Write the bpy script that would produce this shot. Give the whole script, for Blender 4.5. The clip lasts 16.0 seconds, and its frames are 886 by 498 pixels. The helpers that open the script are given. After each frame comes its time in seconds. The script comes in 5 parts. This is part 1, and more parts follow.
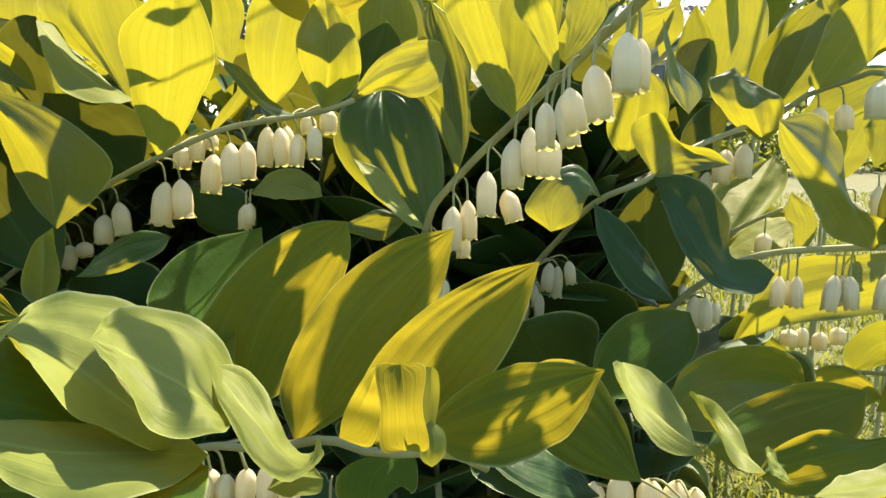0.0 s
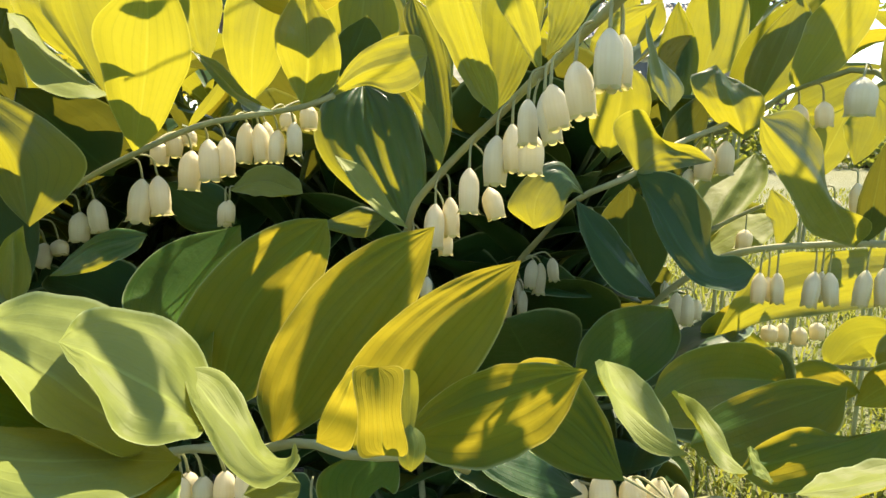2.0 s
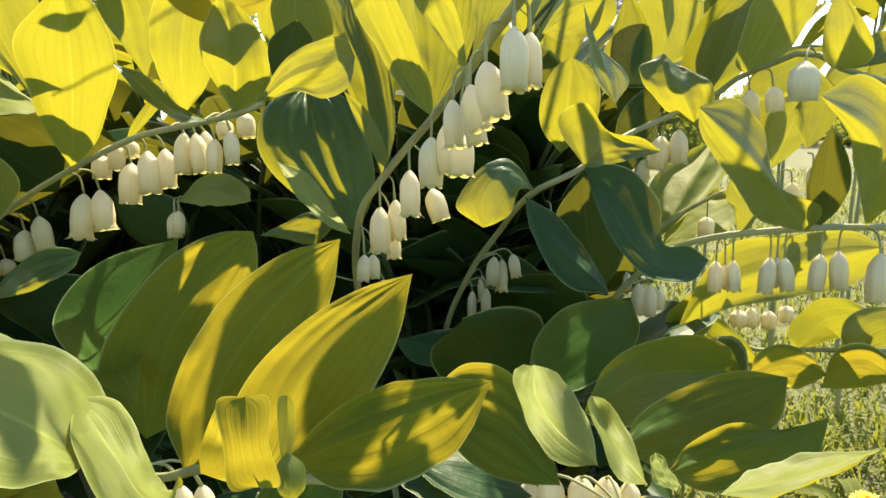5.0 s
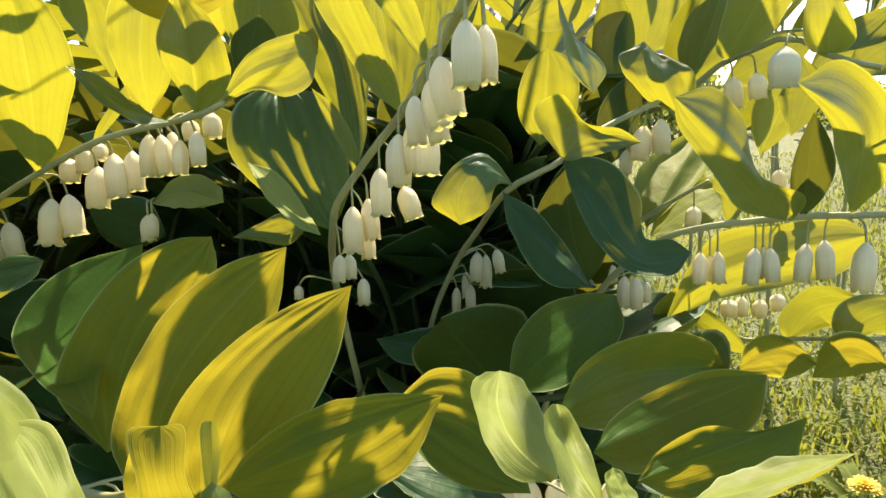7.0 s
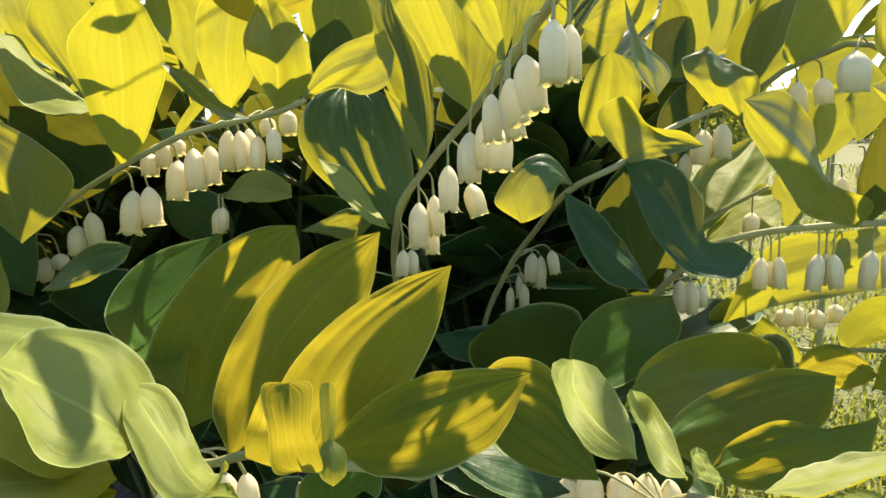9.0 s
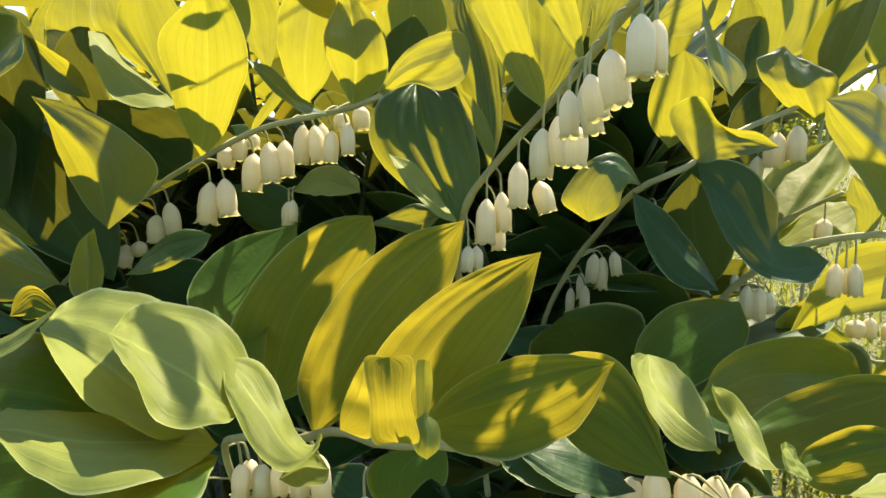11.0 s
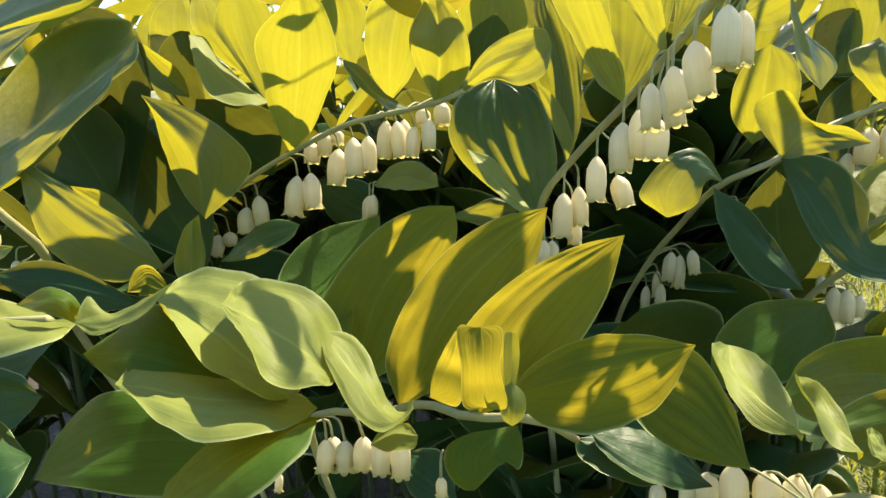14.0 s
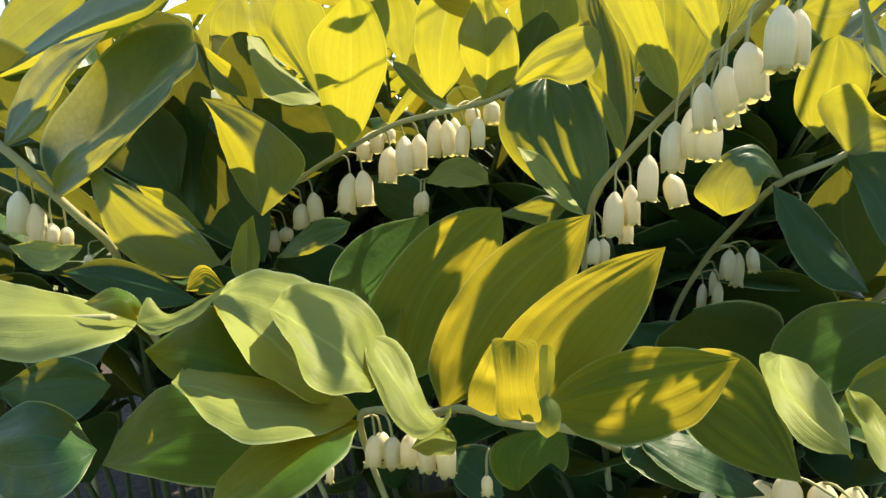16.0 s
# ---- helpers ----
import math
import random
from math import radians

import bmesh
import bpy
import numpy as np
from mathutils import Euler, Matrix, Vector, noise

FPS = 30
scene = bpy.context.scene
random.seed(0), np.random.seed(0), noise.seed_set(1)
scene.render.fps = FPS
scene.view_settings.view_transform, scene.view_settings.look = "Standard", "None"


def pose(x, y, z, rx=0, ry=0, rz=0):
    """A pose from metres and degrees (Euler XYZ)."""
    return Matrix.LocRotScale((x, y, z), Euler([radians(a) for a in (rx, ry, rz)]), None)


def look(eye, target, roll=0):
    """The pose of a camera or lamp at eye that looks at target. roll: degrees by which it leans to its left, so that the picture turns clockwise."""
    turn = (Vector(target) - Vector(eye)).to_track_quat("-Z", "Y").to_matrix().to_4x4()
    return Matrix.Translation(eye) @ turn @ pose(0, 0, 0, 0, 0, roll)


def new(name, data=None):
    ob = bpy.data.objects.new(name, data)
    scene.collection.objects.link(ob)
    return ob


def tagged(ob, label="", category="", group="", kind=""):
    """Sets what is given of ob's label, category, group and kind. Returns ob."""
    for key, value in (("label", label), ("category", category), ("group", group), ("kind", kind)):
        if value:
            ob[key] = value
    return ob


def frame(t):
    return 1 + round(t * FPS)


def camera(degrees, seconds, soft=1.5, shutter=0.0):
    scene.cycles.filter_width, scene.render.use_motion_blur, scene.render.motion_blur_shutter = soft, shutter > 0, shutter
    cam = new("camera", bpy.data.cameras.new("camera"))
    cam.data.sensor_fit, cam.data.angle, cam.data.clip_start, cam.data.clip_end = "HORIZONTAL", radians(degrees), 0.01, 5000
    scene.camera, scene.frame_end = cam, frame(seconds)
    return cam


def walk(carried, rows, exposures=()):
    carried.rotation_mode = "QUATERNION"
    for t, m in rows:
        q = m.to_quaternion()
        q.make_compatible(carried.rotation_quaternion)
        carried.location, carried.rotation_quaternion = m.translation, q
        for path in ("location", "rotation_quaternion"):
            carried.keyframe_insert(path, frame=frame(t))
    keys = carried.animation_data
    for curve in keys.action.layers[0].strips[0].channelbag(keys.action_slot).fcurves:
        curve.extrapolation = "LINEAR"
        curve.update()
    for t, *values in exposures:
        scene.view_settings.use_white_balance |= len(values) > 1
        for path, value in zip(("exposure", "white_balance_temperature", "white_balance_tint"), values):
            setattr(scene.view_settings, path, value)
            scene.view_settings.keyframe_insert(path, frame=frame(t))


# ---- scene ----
cam = camera(68.1, 16.0, soft=1.5)
PATH = [
    (0, (0.03675, 0.00907, 0.50418), (-0.0140, 1.9770, 0.1510), 0.17),
    (0.5, (0.03820, 0.00913, 0.50446), (0.0237, 1.9779, 0.1529), 0.11),
    (1, (0.03673, 0.00932, 0.50366), (0.0453, 1.9790, 0.1570), 0.51),
    (1.5, (0.03839, 0.01080, 0.50423), (0.0391, 1.9781, 0.1441), 0.05),
    (2, (0.03745, 0.01140, 0.50430), (0.0354, 1.9779, 0.1398), 0.30),
    (2.5, (0.04429, 0.01414, 0.50568), (0.0396, 1.9784, 0.1292), -0.45),
    (3, (0.04629, 0.01444, 0.50627), (0.0487, 1.9781, 0.1270), -0.94),
    (3.5, (0.04913, 0.01498, 0.50572), (0.0562, 1.9788, 0.1272), -1.17),
    (4, (0.05112, 0.01471, 0.50605), (0.0636, 1.9783, 0.1265), -1.47),
    (6.5, (0.06157, 0.01977, 0.50740), (0.0986, 1.9790, 0.1073), -2.98),
    (7, (0.06380, 0.02151, 0.50774), (0.0932, 1.9792, 0.0995), -3.32),
    (7.5, (0.06011, 0.02053, 0.50696), (0.0933, 1.9799, 0.1074), -3.12),
    (8, (0.05806, 0.01908, 0.50688), (0.0490, 1.9791, 0.1090), -2.83),
    (8.5, (0.05641, 0.01698, 0.50569), (0.0401, 1.9789, 0.1177), -2.70),
    (9, (0.05419, 0.01420, 0.50579), (-0.0337, 1.9751, 0.1220), -2.60),
    (9.2, (0.05359, 0.01385, 0.50575), (-0.0582, 1.9735, 0.1222), -2.56),
    (11.5, (0.04627, 0.00746, 0.50333), (-0.2430, 1.9525, 0.1383), -1.63),
    (12, (0.04578, 0.00448, 0.50323), (-0.3104, 1.9386, 0.1398), -1.49),
    (12.5, (0.04469, 0.00366, 0.50441), (-0.3374, 1.9313, 0.1327), -1.60),
    (13, (0.04515, 0.00039, 0.50311), (-0.3503, 1.9268, 0.1389), -1.96),
    (13.5, (0.04460, -0.00001, 0.50229), (-0.3789, 1.9208, 0.1402), -2.22),
    (14, (0.04495, 0.00247, 0.50153), (-0.3962, 1.9198, 0.1422), -1.96),
    (14.5, (0.04836, 0.00392, 0.50606), (-0.4715, 1.8953, 0.1157), -2.53),
    (15, (0.04846, 0.00417, 0.50526), (-0.5057, 1.8869, 0.1201), -2.50),
    (15.5, (0.04677, 0.00108, 0.50420), (-0.4970, 1.8880, 0.1248), -2.50),
    (16, (0.04840, 0.00259, 0.50550), (-0.5590, 1.8686, 0.1193), -2.59),
]
walk(cam, [(t, look(eye, target, roll)) for t, eye, target, roll in PATH], [(0.0, 1.66), (16.0, 1.62)])

# ---- daylight: high sun from behind the clump, clear sky
SUN_ELEV, SUN_TURN = 51.0, -24.0          # degrees; turn: from +y towards -x
world = bpy.data.worlds.new("daylight")
scene.world = world
world.use_nodes = True
sky = world.node_tree.nodes.new("ShaderNodeTexSky")
sky.sky_type, sky.sun_disc = "NISHITA", False
sky.sun_elevation, sky.sun_rotation = radians(SUN_ELEV), radians(-SUN_TURN)
sky.air_density, sky.dust_density = 1.0, 0.4
back = world.node_tree.nodes["Background"]
back.inputs["Strength"].default_value = 0.114
world.node_tree.links.new(sky.outputs[0], back.inputs["Color"])
sun = new("sun", bpy.data.lights.new("sun", "SUN"))
sun.data.energy, sun.data.angle, sun.data.color = 5.0, radians(0.55), (1.0, 0.83, 0.60)
_e, _a = radians(SUN_ELEV), radians(SUN_TURN)
SUN_WAY = Vector((-math.sin(_a) * math.cos(_e), math.cos(_a) * math.cos(_e), math.sin(_e)))
sun.matrix_world = look(SUN_WAY * 6, (0, 0, 0))


# ---- materials
class Nodes:
    """A short way to write node materials."""

    def __init__(self, name):
        self.mat = bpy.data.materials.new(name)
        self.mat.use_nodes = True
        self.tree = self.mat.node_tree
        self.tree.nodes.clear()
        self.out = self.tree.nodes.new("ShaderNodeOutputMaterial")

    def add(self, kind, **inputs):
        n = self.tree.nodes.new("ShaderNode" + kind)
        for key, v in inputs.items():
            self.put(n, key, v)
        return n

    def put(self, n, key, v):
        s = n.inputs[key.replace("_", " ")] if key.replace("_", " ") in n.inputs else n.inputs[int(key[1:])]
        if isinstance(v, bpy.types.NodeSocket):
            self.tree.links.new(v, s)
        elif hasattr(v, "outputs"):
            self.tree.links.new(v.outputs[0], s)
        elif isinstance(v, tuple) and len(v) == 3 and s.type == "RGBA":
            s.default_value = (*v, 1)
        else:
            s.default_value = v

    def math(self, op, a, b=0.0, c=0.0):
        n = self.tree.nodes.new("ShaderNodeMath")
        n.operation = op
        for i, v in enumerate((a, b, c)):
            self.put(n, "_%d" % i, v)
        return n

    def mix(self, fac, a, b):
        n = self.tree.nodes.new("ShaderNodeMixRGB")
        for key, v in (("Fac", fac), ("Color1", a), ("Color2", b)):
            self.put(n, key, v)
        return n

    def noise(self, scale, detail=3.0, vector=None, rough=0.55):
        n = self.add("TexNoise", Scale=scale, Detail=detail, Roughness=rough)
        if vector is not None:
            self.put(n, "Vector", vector)
        return n

    def ramp(self, fac, low, high):
        n = self.tree.nodes.new("ShaderNodeMapRange")
        n.clamp = True
        self.put(n, "Value", fac)
        self.put(n, "From Min", low)
        self.put(n, "From Max", high)
        return n

    def done(self, shader):
        self.tree.links.new(shader.outputs[0], self.out.inputs["Surface"])
        return self.mat


def leaf_material(name, dark, light, glow, share, gloss=0.36, sheen=0.5):
    """A leaf blade: waxy face, parallel veins along the blade, and light that shines through it."""
    m = Nodes(name)
    co = m.add("TexCoord")
    uv = m.add("SeparateXYZ", Vector=co.outputs["UV"])
    rnd = m.add("ObjectInfo").outputs["Random"]
    warp = m.math("MULTIPLY_ADD", m.noise(26.0, 2.0, co.outputs["Object"]), 0.05, uv.outputs[0])
    blotch = m.ramp(m.noise(38.0, 4.0, co.outputs["Object"]), 0.3, 0.72)
    grain = m.noise(900.0, 2.0, co.outputs["Object"])
    vein = m.math("POWER", m.math("ABSOLUTE", m.math("COSINE", m.math("MULTIPLY", warp, math.pi * 11))), 20.0)
    fine = m.math("POWER", m.math("ABSOLUTE", m.math("COSINE", m.math("MULTIPLY", uv.outputs[0], math.pi * 57))), 3.0)
    rib = m.ramp(m.math("ABSOLUTE", m.math("SUBTRACT", uv.outputs[0], 0.5)), 0.022, 0.006)
    tone = m.mix(m.math("MULTIPLY_ADD", rnd, 0.35, m.math("MULTIPLY_ADD", blotch, 0.5, 0.15)), dark, light)
    tone = m.mix(m.math("MULTIPLY", vein, 0.07), tone, tuple(min(1.0, v * 1.9) for v in light))
    tone = m.mix(m.math("MULTIPLY", rib, 0.22), tone, tuple(min(1.0, v * 2.4) for v in light))
    tone = m.mix(m.math("MULTIPLY", grain, 0.22), tone, dark)
    through_tone = m.mix(m.math("MULTIPLY_ADD", blotch, 0.30, m.math("MULTIPLY", fine, 0.18)), glow, tuple(v * 0.72 for v in glow))
    through_tone = m.mix(m.math("MULTIPLY", m.math("MULTIPLY", vein, m.math("MULTIPLY_ADD", blotch, 0.6, 0.4)), 0.48), through_tone, (glow[0] * 0.62, glow[1] * 0.60, glow[2] * 0.5))
    through_tone = m.mix(m.math("MULTIPLY", rib, 0.35), through_tone, (glow[0] * 1.1, glow[1] * 1.1, glow[2] * 2.2))
    # sunlight caught on the leaf's margin, mixed into the colour as a pale line
    rim_light = m.ramp(m.math("ABSOLUTE", m.math("SUBTRACT", uv.outputs[0], 0.5)), 0.480, 0.497)
    tone = m.mix(m.math("MULTIPLY", rim_light, 0.55), tone, (0.42, 0.48, 0.22))
    spot = m.ramp(m.noise(230.0, 2.0, co.outputs["Object"]), 0.74, 0.80)
    tone = m.mix(m.math("MULTIPLY", spot, 0.35), tone, (0.16, 0.11, 0.04))
    height = m.math("ADD", m.math("MULTIPLY", vein, -0.12), m.math("MULTIPLY", m.noise(150.0, 3.0, co.outputs["Object"]), 1.6))
    bump = m.add("Bump", Strength=0.30, Distance=0.0009, Height=height)
    face = m.add("BsdfPrincipled", Base_Color=tone, Roughness=m.math("MULTIPLY_ADD", blotch, 0.14, gloss), Normal=bump)
    face.inputs["Specular IOR Level"].default_value = sheen
    trans = m.add("BsdfTranslucent", Color=through_tone, Normal=bump)
    both = m.add("MixShader", Fac=share)
    m.tree.links.new(face.outputs[0], both.inputs[1])
    m.tree.links.new(trans.outputs[0], both.inputs[2])
    return m.done(both)


def stalk_material(name, tone_a, tone_b):
    m = Nodes(name)
    co = m.add("TexCoord")
    streak = m.noise(120.0, 3.0, co.outputs["Object"])
    tone = m.mix(streak, tone_a, tone_b)
    tone = m.mix(m.math("MULTIPLY", m.ramp(m.noise(30.0, 2.0, co.outputs["Object"]), 0.55, 0.8), 0.4), tone, (0.22, 0.17, 0.08))
    bump = m.add("Bump", Strength=0.3, Distance=0.0006, Height=streak)
    face = m.add("BsdfPrincipled", Base_Color=tone, Roughness=0.6, Normal=bump)
    trans = m.add("BsdfTranslucent", Color=(0.40, 0.45, 0.10))
    both = m.add("MixShader", Fac=0.22)
    m.tree.links.new(face.outputs[0], both.inputs[1])
    m.tree.links.new(trans.outputs[0], both.inputs[2])
    return m.done(both)


def petal_material(name, tone_a, tone_b, glow, share):
    m = Nodes(name)
    co = m.add("TexCoord")
    uv = m.add("SeparateXYZ", Vector=co.outputs["UV"])
    rnd = m.add("ObjectInfo").outputs["Random"]
    ribs = m.math("POWER", m.math("ABSOLUTE", m.math("COSINE", m.math("MULTIPLY", uv.outputs[0], math.pi * 18))), 6.0)
    mott = m.ramp(m.noise(420.0, 3.0, co.outputs["Object"]), 0.35, 0.75)
    tone = m.mix(m.math("MULTIPLY_ADD", mott, 0.35, m.math("MULTIPLY_ADD", ribs, 0.2, m.math("MULTIPLY", rnd, 0.25))), tone_a, tone_b)
    low = m.ramp(uv.outputs[1], 0.52, 1.0)
    tone = m.mix(m.math("MULTIPLY", low, 0.72), tone, (0.50, 0.42, 0.16))
    bump = m.add("Bump", Strength=0.25, Distance=0.0004, Height=m.math("ADD", ribs, m.math("MULTIPLY", mott, 0.5)))
    face = m.add("BsdfPrincipled", Base_Color=tone, Roughness=0.5, Normal=bump)
    face.inputs["Specular IOR Level"].default_value = 0.3
    trans = m.add("BsdfTranslucent", Color=m.mix(m.math("MULTIPLY", low, 0.6), glow, (0.62, 0.56, 0.22)))
    both = m.add("MixShader", Fac=share)
    m.tree.links.new(face.outputs[0], both.inputs[1])
    m.tree.links.new(trans.outputs[0], both.inputs[2])
    return m.done(both)


LEAF = leaf_material("leaf_blade", (0.015, 0.056, 0.006), (0.044, 0.114, 0.012), (0.68, 0.56, 0.034), 0.33, 0.50, 0.12)
WAXY = leaf_material("waxy_leaf_blade", (0.018, 0.056, 0.020), (0.046, 0.118, 0.046), (0.63, 0.59, 0.030), 0.31, 0.38, 0.42)
# lighter copy of the leaf: sunlight on upper faces is in its colour
LIT_LEAF = leaf_material("lit_leaf_blade", (0.115, 0.144, 0.030), (0.225, 0.270, 0.066), (0.62, 0.57, 0.030), 0.28, 0.52, 0.14)
# deep green glossy leaf, its colour also darkened and blued for skylit shade
SHADED_DEEP = leaf_material("shaded_deep_green_blade", (0.009, 0.046, 0.016), (0.030, 0.094, 0.026), (0.68, 0.65, 0.034), 0.22, 0.32, 0.26)
SHEEN = leaf_material("glossy_leaf_blade", (0.030, 0.075, 0.030), (0.085, 0.140, 0.060), (0.62, 0.60, 0.070), 0.22, 0.30, 0.55)
# darkened copy of the leaf: the clump's shade is put into its colour
SHADED_LEAF = leaf_material("shaded_leaf_blade", (0.008, 0.036, 0.013), (0.028, 0.070, 0.018), (0.60, 0.58, 0.050), 0.09, 0.44, 0.16)
STALK = stalk_material("green_stalk", (0.24, 0.25, 0.10), (0.45, 0.43, 0.22))
# darkened copy of the green stalk, with the clump's shade in its colour
SHADED_STALK = stalk_material("shaded_stalk", (0.030, 0.055, 0.022), (0.075, 0.10, 0.045))
PETAL = petal_material("bell_petal", (0.84, 0.80, 0.60), (0.70, 0.65, 0.36), (0.80, 0.71, 0.42), 0.36)
TIP = petal_material("bell_lobe", (0.46, 0.50, 0.20), (0.62, 0.60, 0.34), (0.56, 0.55, 0.18), 0.45)


# ---- builders
def mesh_object(name, verts, faces, mat, parent=None, uvs=None, smooth=True):
    me = bpy.data.meshes.new(name)
    me.from_pydata([tuple(v) for v in verts], [], faces)
    if uvs is not None:
        layer = me.uv_layers.new(name="UVMap")
        idx = np.empty(len(me.loops), dtype=np.int32)
        me.loops.foreach_get("vertex_index", idx)
        layer.data.foreach_set("uv", np.asarray(uvs, dtype=np.float32)[idx].ravel())
    if smooth:
        me.polygons.foreach_set("use_smooth", [True] * len(me.polygons))
    me.materials.append(mat)
    me.update()
    ob = new(name, me)
    ob.parent = parent
    return ob


def spline(pts, n):
    """n places on a smooth curve through pts, even along its length."""
    p = np.array(pts, float)
    p = np.vstack([2 * p[0] - p[1], p, 2 * p[-1] - p[-2]])
    knots = np.concatenate([[0], np.cumsum(np.maximum(1e-6, np.linalg.norm(np.diff(p, axis=0), axis=1)) ** 0.5)])
    out = []
    for i in range(1, len(p) - 2):
        t0, t1, t2, t3 = knots[i - 1:i + 3]
        for t in np.linspace(t1, t2, 24, endpoint=i == len(p) - 3):
            a1 = (t1 - t) / (t1 - t0) * p[i - 1] + (t - t0) / (t1 - t0) * p[i]
            a2 = (t2 - t) / (t2 - t1) * p[i] + (t - t1) / (t2 - t1) * p[i + 1]
            a3 = (t3 - t) / (t3 - t2) * p[i + 1] + (t - t2) / (t3 - t2) * p[i + 2]
            b1 = (t2 - t) / (t2 - t0) * a1 + (t - t0) / (t2 - t0) * a2
            b2 = (t3 - t) / (t3 - t1) * a2 + (t - t1) / (t3 - t1) * a3
            out.append((t2 - t) / (t2 - t1) * b1 + (t - t1) / (t2 - t1) * b2)
    out = np.array(out)
    s = np.concatenate([[0], np.cumsum(np.linalg.norm(np.diff(out, axis=0), axis=1))])
    return np.stack([np.interp(np.linspace(0, s[-1], n), s, out[:, k]) for k in range(3)], axis=1)


def tube_mesh(name, pts, r0, r1, mat, parent, n=24, sides=10, knobs=0.0):
    c = spline(pts, n)
    tang = np.gradient(c, axis=0)
    side = Vector((0.31, -0.87, 0.38))
    verts, faces, uvs = [], [], []
    for i in range(n):
        t = Vector(tang[i]).normalized()
        side = (side - t * side.dot(t)).normalized()
        up = t.cross(side)
        f = i / (n - 1)
        r = r0 + (r1 - r0) * f
        r *= 1 + knobs * max(0.0, math.sin(f * 37.0)) ** 8
        for k in range(sides):
            a = 2 * math.pi * k / sides
            verts.append(Vector(c[i]) + (side * math.cos(a) + up * math.sin(a)) * r * (1 + 0.05 * math.cos(3 * a)))
            uvs.append((k / sides, f))
    for i in range(n - 1):
        for k in range(sides):
            k2 = (k + 1) % sides
            faces.append((i * sides + k, i * sides + k2, (i + 1) * sides + k2, (i + 1) * sides + k))
    faces.append(tuple(range(sides))[::-1])
    faces.append(tuple((n - 1) * sides + k for k in range(sides)))
    return mesh_object(name, verts, faces, mat, parent, uvs)


STEMS = {}


def plant(label, group):
    ob = new("solomons_seal")
    ob.empty_display_size = 0.02
    tagged(ob, label, "flowering plant", group)
    STEMS[ob.name] = []
    return ob


def stem(p, pts, r0, r1, name="stem", mat=None):
    if not STEMS[p.name]:
        p.location = Vector((pts[0][0], pts[0][1], 0.0))
    o = Vector(p.location)
    STEMS[p.name].extend(Vector(q) for q in spline(pts, 160))
    return tube_mesh(name, [Vector(q) - o for q in pts], r0, r1, mat or STALK, p, n=16 * len(pts) // 2, sides=12, knobs=0.10)


def nearest(p, place):
    return min(STEMS[p.name], key=lambda q: (q - place).length_squared) if STEMS[p.name] else None


def blade(rib_pts, left, right, s0=0.42, cup=0.0, tip=1.75, base=2.1, wave=0.0015, rows=30, cols=20, seed=0.0, roll=None):
    """Vertices, faces and leaf coordinates of a blade: a midrib curve and the two edges at its widest place; cup bows each half."""
    c = spline(rib_pts, rows)
    tang = np.gradient(c, axis=0)
    k0 = min(rows - 1, max(0, round(s0 * (rows - 1))))
    t0 = Vector(tang[k0]).normalized()
    halves = [Vector(left) - Vector(c[k0]), Vector(right) - Vector(c[k0])]
    verts, faces, uvs = [], [], []
    turns = [None] * rows
    turns[k0] = Matrix.Identity(3)
    for step in (1, -1):
        i = k0
        while 0 <= i + step < rows:
            q = Vector(tang[i]).rotation_difference(Vector(tang[i + step])).to_matrix()
            turns[i + step] = q @ turns[i]
            i += step
    size = (halves[0].length + halves[1].length) / 2
    if roll is None:
        roll = (0.42 * math.sin(seed * 12.9), 0.42 * math.sin(seed * 7.3 + 1.0))
    for i in range(rows):
        s = i / (rows - 1)
        w = 1 - abs((s0 - s) / s0) ** base if s < s0 else 1 - ((s - s0) / (1 - s0)) ** tip
        w = max(w, 0.018)
        t = Vector(tang[i]).normalized()
        o = [turns[i] @ h for h in halves]
        normal = t.cross(o[1] - o[0]).normalized()
        for j in range(cols + 1):
            u = 2 * j / cols - 1
            half = o[0] if u < 0 else o[1]
            a = abs(u)
            v = Vector(c[i]) + half * a * w
            v += normal * (cup * half.length * w * 4 * a * (1 - a) * 0.5)
            if a > 0.72:
                v += normal * roll[0 if u < 0 else 1] * half.length * w * ((a - 0.72) / 0.28) ** 2 * 0.5
            v += normal * 0.00014 * math.cos(u * math.pi * 6.5) * min(1.0, w * 1.5)
            n3 = noise.noise(Vector((s * 3.1 + seed, u * 1.3 + seed * 1.7, seed)))
            n4 = noise.noise(Vector((s * 8.0 + seed, u * 3.0, seed + 9.0)))
            edge = 0.35 + 0.65 * a * a
            v += normal * (wave * 1.7 * n3 + wave * 0.8 * n4) * edge * min(1.0, size / 0.02)
            verts.append(v)
            uvs.append((0.5 + 0.5 * u, s))
    m = cols + 1
    for i in range(rows - 1):
        for j in range(cols):
            a = i * m + j
            faces.append((a, a + 1, a + m + 1, a + m))
    return verts, faces, uvs


COUNT = [0]
UPPER = ["solomons_seal", "solomons_seal.001", "solomons_seal.002", "solomons_seal.003", "solomons_seal.004", "solomons_seal.008"]


